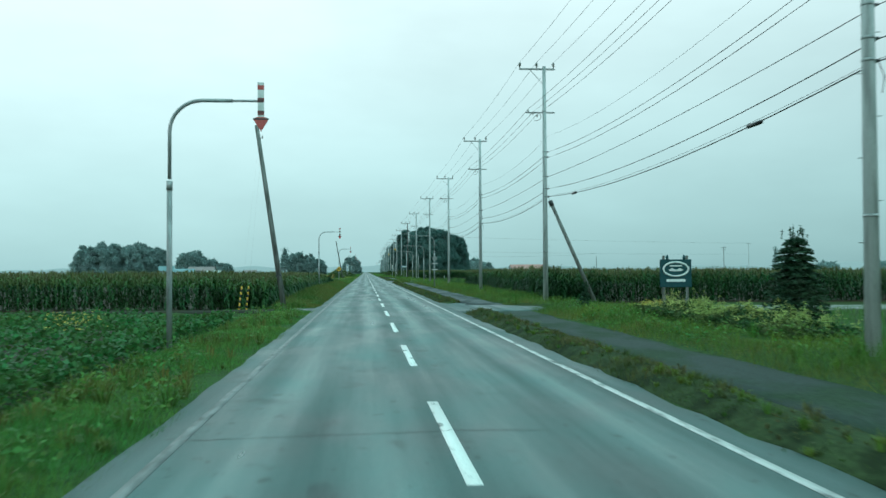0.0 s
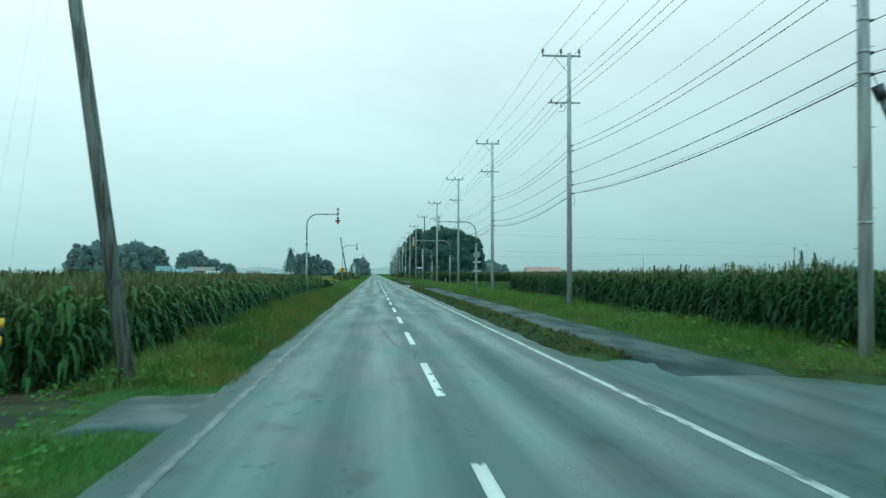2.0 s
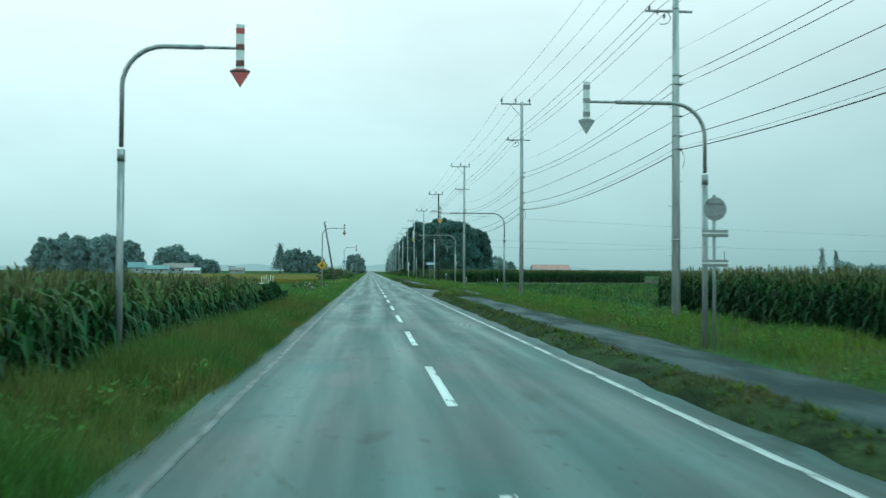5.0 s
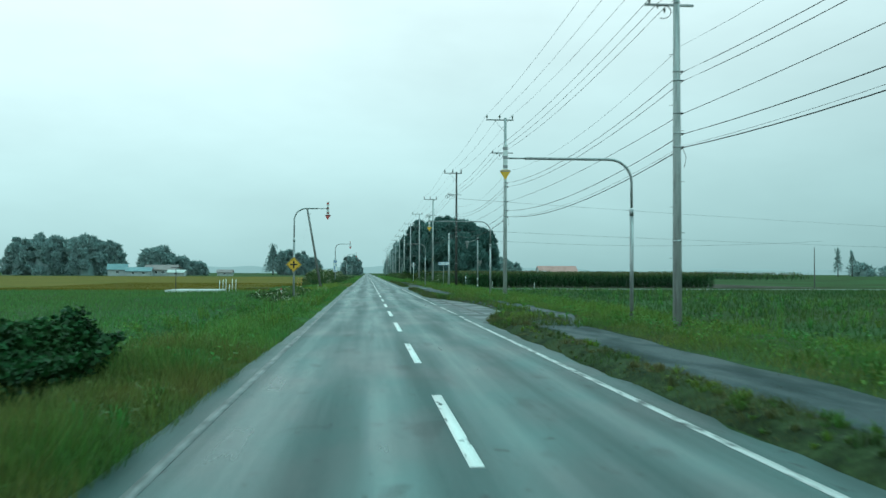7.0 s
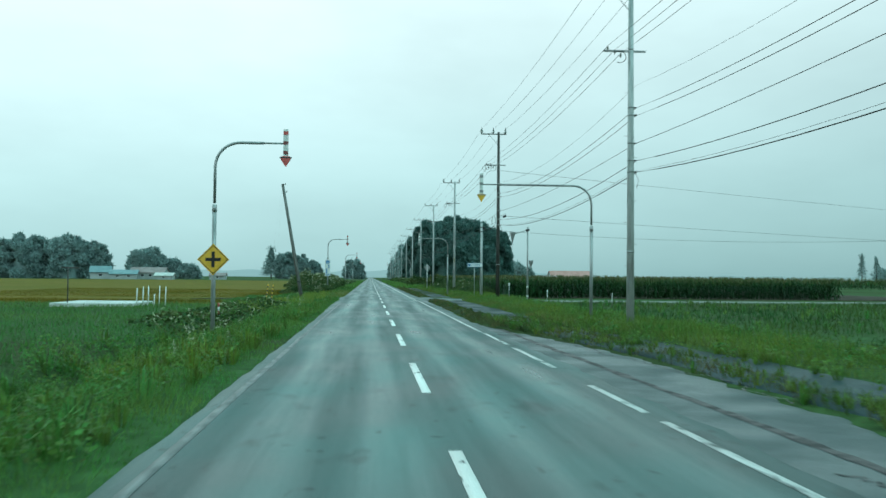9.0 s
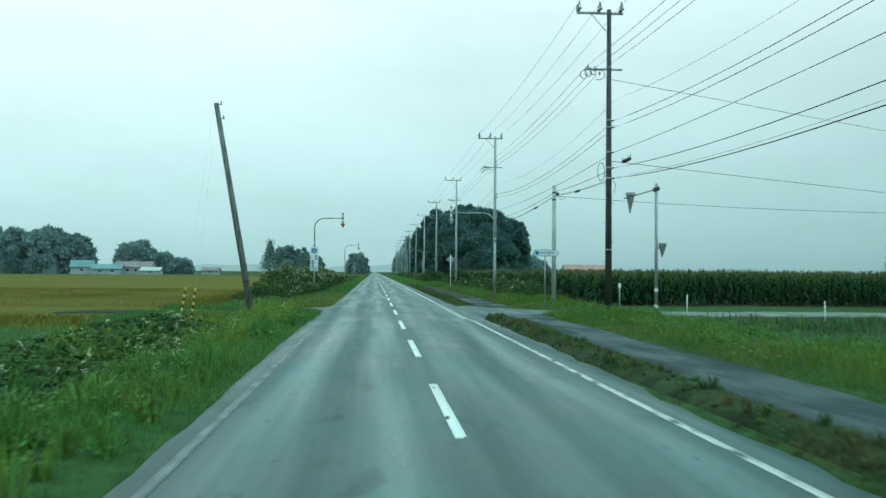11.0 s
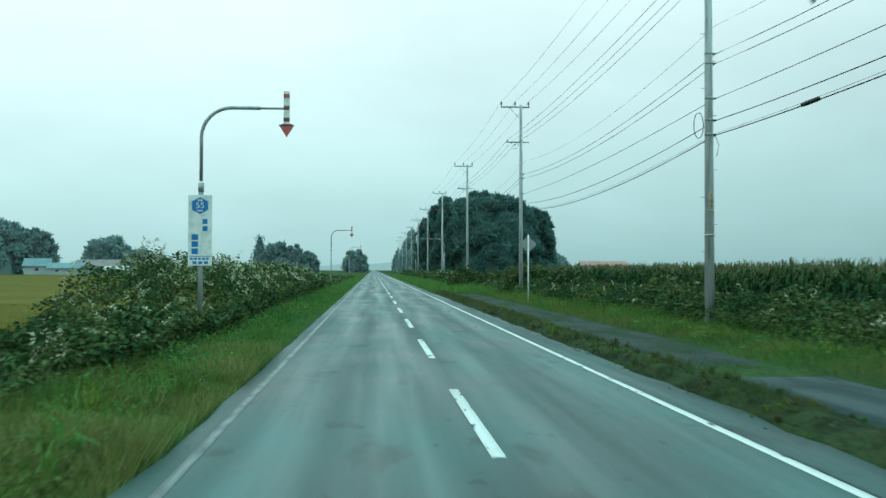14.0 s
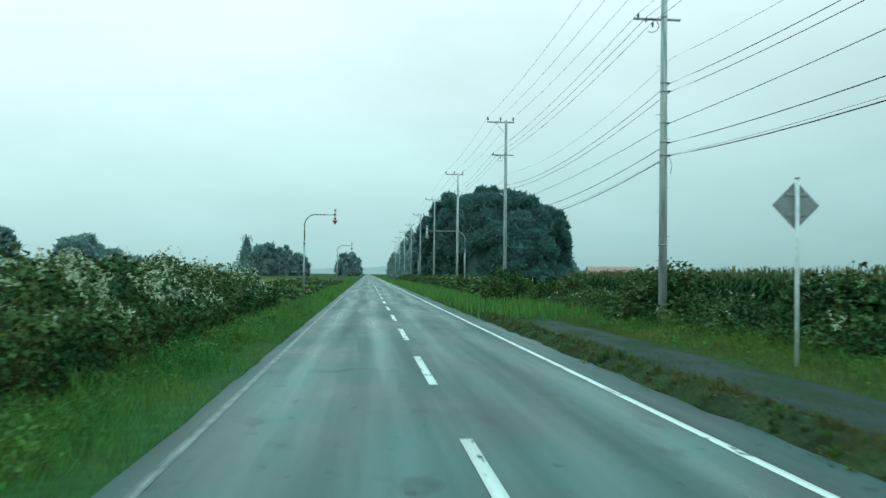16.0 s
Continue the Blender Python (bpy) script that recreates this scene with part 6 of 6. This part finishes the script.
def conifer(x, y, h, w2, mat="needle", label="small dark spruce with upright candles on its top", n=5200, size=0.22, shape=0.75):
    t = thing("spruce", (x, y, gz(x, y)), label, "tree")
    part("trunk", tube(bm(), [(0, 0, -0.2), (0, 0, h * 0.5), (0, 0, h * 0.97)], [0.035 * h * 0.6, 0.02 * h * 0.6, 0.01], 8), "bark", t, smooth=True)
    u = rng.uniform(0, 1, n) ** 0.8
    lev = np.floor(u * 11) / 11 + rng.uniform(0, 0.05 if h < 8 else 0.1, n)
    rad = w2 / 2 * np.maximum(1 - lev, 0) ** shape * np.sqrt(rng.uniform(0.1, 1, n)) * (0.75 + 0.25 * np.cos(rng.integers(0, 9, n) * math.tau / 9 * 3))
    a = rng.integers(0, 9, n) * math.tau / 9 + lev * 9 + rng.normal(0, 0.14, n)
    z = h * (0.16 + 0.8 * lev) - rad * 0.25
    P = np.stack([rad * np.cos(a), rad * np.sin(a), z], -1)
    V = leaf_cloud(P, size, 0.6, 0.4)
    k = 26
    b = rng.uniform(0, math.tau, k)
    c = np.stack([w2 * 0.22 * rng.uniform(0, 1, k) * np.cos(b), w2 * 0.22 * rng.uniform(0, 1, k) * np.sin(b), h * rng.uniform(0.82, 0.98, k)], -1)
    P2 = np.repeat(c, 8, 0) + np.tile(np.linspace(0, 1, 8)[:, None] * np.array([[0.02, 0.01, 0.32 * h / 4]]), (k, 1))
    V = np.concatenate([V, leaf_cloud(P2, size * 0.6, 1.5, 0.4)])
    part("crown", quads_mesh("crown", V.reshape(-1, 3), np.arange(len(V) * 4).reshape(-1, 4)), mat, t)
    return t


conifer(13.6, 36.5, 3.35, 2.5, n=8000, shape=0.45)
conifer(9.0, 47.4, 1.25, 0.9, n=900, size=0.14, label="small dark clipped evergreen beside the drive")
conifer(-72, 820, 23, 19, "hazed_far_leaf", "tall distant spruce beside broad-leaved trees", 3600, 1.6)
conifer(421, 905, 25, 13, "hazed_far_leaf", "tall distant spruce near the horizon", 900, 1.6)
conifer(440, 915, 23, 13, "hazed_far_leaf", "tall distant spruce near the horizon", 900, 1.6)


def ball(c, r, n=8):
    """Four-cornered faces of a lumpy ball."""
    a, b = np.meshgrid(np.linspace(0, math.tau, n + 1), np.linspace(-math.pi / 2, math.pi / 2, n // 2 + 1))
    k = 1 + 0.12 * np.sin(3 * a + c[0]) * np.cos(2 * b)
    P = np.stack([np.cos(a) * np.cos(b) * k, np.sin(a) * np.cos(b) * k, np.sin(b) * k], -1) * r + c
    return np.stack([P[:-1, :-1], P[:-1, 1:], P[1:, 1:], P[1:, :-1]], 2).reshape(-1, 4, 3)


def sprays(P, d, length, width):
    """Leafy twigs at P that point roughly along d, of random twist."""
    u = d + rng.normal(0, 0.4, P.shape)
    u /= np.linalg.norm(u, axis=1, keepdims=True) + 1e-9
    v = np.cross(u, rng.normal(size=P.shape))
    v /= np.linalg.norm(v, axis=1, keepdims=True) + 1e-9
    s = rng.uniform(0.5, 1.4, len(P))[:, None]
    u, v = u * s * length, v * s * width * 0.5
    return np.stack([P - u * 0.3, P + u * 0.15 - v, P + u * 0.7, P + u * 0.15 + v], 1)


def broad_tree(x, y, h, w2, n, size, mat="hazed_wood_leaf", label="broad-leaved tree with a dense rounded crown", low=0.12, lobes=20):
    """A trunk with limbs, and a crown of many leafy boughs round a shaded middle."""
    t = thing("tree", (x, y, gz(x, y)), label, "tree", "distant trees")
    b = tube(bm(), [(0, 0, -0.3), (0.1, 0, h * 0.25), (0, 0.1, h * 0.7)], [h * 0.022, h * 0.017, h * 0.006], 8)
    for k in range(6):
        a = k * math.tau / 6 + rng.uniform(0, 0.6)
        z = h * rng.uniform(0.2, 0.42)
        tube(b, [(0, 0, z), (0.28 * w2 * math.cos(a) * 0.5, 0.28 * w2 * math.sin(a) * 0.5, z + 0.14 * h), (0.36 * w2 * math.cos(a), 0.36 * w2 * math.sin(a), z + 0.26 * h)], [h * 0.01, h * 0.007, h * 0.003], 6)
    part("trunk", b, "bark", t, smooth=True)
    out = []
    m = n // lobes
    for k in range(lobes):
        # boughs sit on a dome that comes down to the ground
        u = (k + 0.5) / lobes
        a = k * 2.4 + rng.uniform(-0.4, 0.4)
        e = math.asin(min(1.0, u ** 1.1)) * rng.uniform(0.9, 1.0)
        r0 = w2 * 0.17 * rng.uniform(0.6, 1.25) * (1.05 - 0.25 * u) * (20 / lobes) ** 0.4
        wide, ce, se = 0.5 * w2 * rng.uniform(0.9, 1.04) - 0.8 * r0, math.cos(e) ** 0.75, math.sin(e) ** 0.75
        top = h * rng.uniform(0.93, 1.02)
        c = np.array([wide * ce * math.cos(a), wide * ce * math.sin(a), max(0.6 * r0, (top - 0.85 * r0) * se) + h * low * 0.5])
        r = np.array([r0, r0, r0 * 0.85])
        out.append(ball(c, r * 0.55))
        d = rng.normal(size=(m, 3))
        d /= np.linalg.norm(d, axis=1, keepdims=True)
        P = c + d * r * (0.62 + 0.38 * rng.uniform(0, 1, m) ** 0.6)[:, None]
        turn = d + np.array([0, 0, 0.25])
        out.append(sprays(P, turn, size * 1.1, size * 0.7))
        q = m // 7
        out.append(sprays(c + d[:q] * r * rng.uniform(0.95, 1.12, q)[:, None], turn[:q], size * 1.8, size * 0.5))
    core = ball(np.zeros(3), np.array([w2 * 0.36, w2 * 0.36, h * 0.8]), 14)
    out.append(np.where(np.arange(3) == 2, np.maximum(core, -0.2), core))
    V = np.concatenate(out)
    part("crown", quads_mesh("crown", V.reshape(-1, 3), np.arange(len(V) * 4).reshape(-1, 4)), mat, t)
    return t


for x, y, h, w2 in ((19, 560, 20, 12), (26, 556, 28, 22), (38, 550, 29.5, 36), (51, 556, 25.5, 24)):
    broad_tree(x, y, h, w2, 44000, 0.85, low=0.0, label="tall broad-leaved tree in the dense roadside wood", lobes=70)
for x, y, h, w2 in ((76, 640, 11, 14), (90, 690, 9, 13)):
    broad_tree(x, y, h, w2, 1800, 1.4, "hazed_far_leaf", low=0.0)
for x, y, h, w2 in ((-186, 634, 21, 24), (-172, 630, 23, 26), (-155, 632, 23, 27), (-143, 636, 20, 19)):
    broad_tree(x, y, h, w2, 9000, 1.2, "hazed_far_leaf", low=0.0, lobes=40)
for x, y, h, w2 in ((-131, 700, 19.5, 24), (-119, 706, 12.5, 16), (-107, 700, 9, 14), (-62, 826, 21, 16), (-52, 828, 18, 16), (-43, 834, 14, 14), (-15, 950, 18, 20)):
    broad_tree(x, y, h, w2, 4500, 1.4, "hazed_far_leaf", low=0.0, lobes=30)
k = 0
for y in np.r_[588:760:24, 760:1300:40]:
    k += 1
    broad_tree(19 + 1.5 * math.sin(k * 1.7) + 0.012 * (y - 588), float(y), 19 + 3 * math.sin(k * 2.3), 13, 1500, 1.2, "hazed_far_leaf", "tall roadside tree in the long windbreak", low=0.0, lobes=14)
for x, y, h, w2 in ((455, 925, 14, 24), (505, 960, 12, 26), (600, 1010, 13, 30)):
    broad_tree(x, y, h, w2, 700, 2.2, "hazed_far_leaf", "broad tree in the far line of trees", low=0.0, lobes=10)


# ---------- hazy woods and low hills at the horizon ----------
m = bpy.data.materials.new("horizon_haze_glow")
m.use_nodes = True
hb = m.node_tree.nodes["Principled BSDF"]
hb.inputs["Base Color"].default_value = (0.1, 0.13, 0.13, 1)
# the haze is a glow: the band emits this pale grey-blue itself
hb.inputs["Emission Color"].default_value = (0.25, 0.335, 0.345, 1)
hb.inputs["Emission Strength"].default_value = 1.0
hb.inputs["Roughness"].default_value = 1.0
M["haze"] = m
a = np.linspace(radians(-20), radians(200), 700)
rad = 2600.0
top = 13 + 4 * np.sin(a * 9) + 3 * np.sin(a * 37 + 1) + 2 * np.sin(a * 131) + 22 * np.clip(np.cos(a * 1.3), 0, 1)
V = np.concatenate([np.stack([rad * np.cos(a), rad * np.sin(a), np.full_like(a, -5)], -1), np.stack([rad * np.cos(a), rad * np.sin(a), top], -1)])
i = np.arange(len(a) - 1)
F = np.stack([i, i + 1, i + 1 + len(a), i + len(a)], -1)
tagged(part("backdrop", quads_mesh("backdrop", V, F), "haze"), "pale woods and hills along the horizon, glowing as haze", "backdrop", kind="structure")
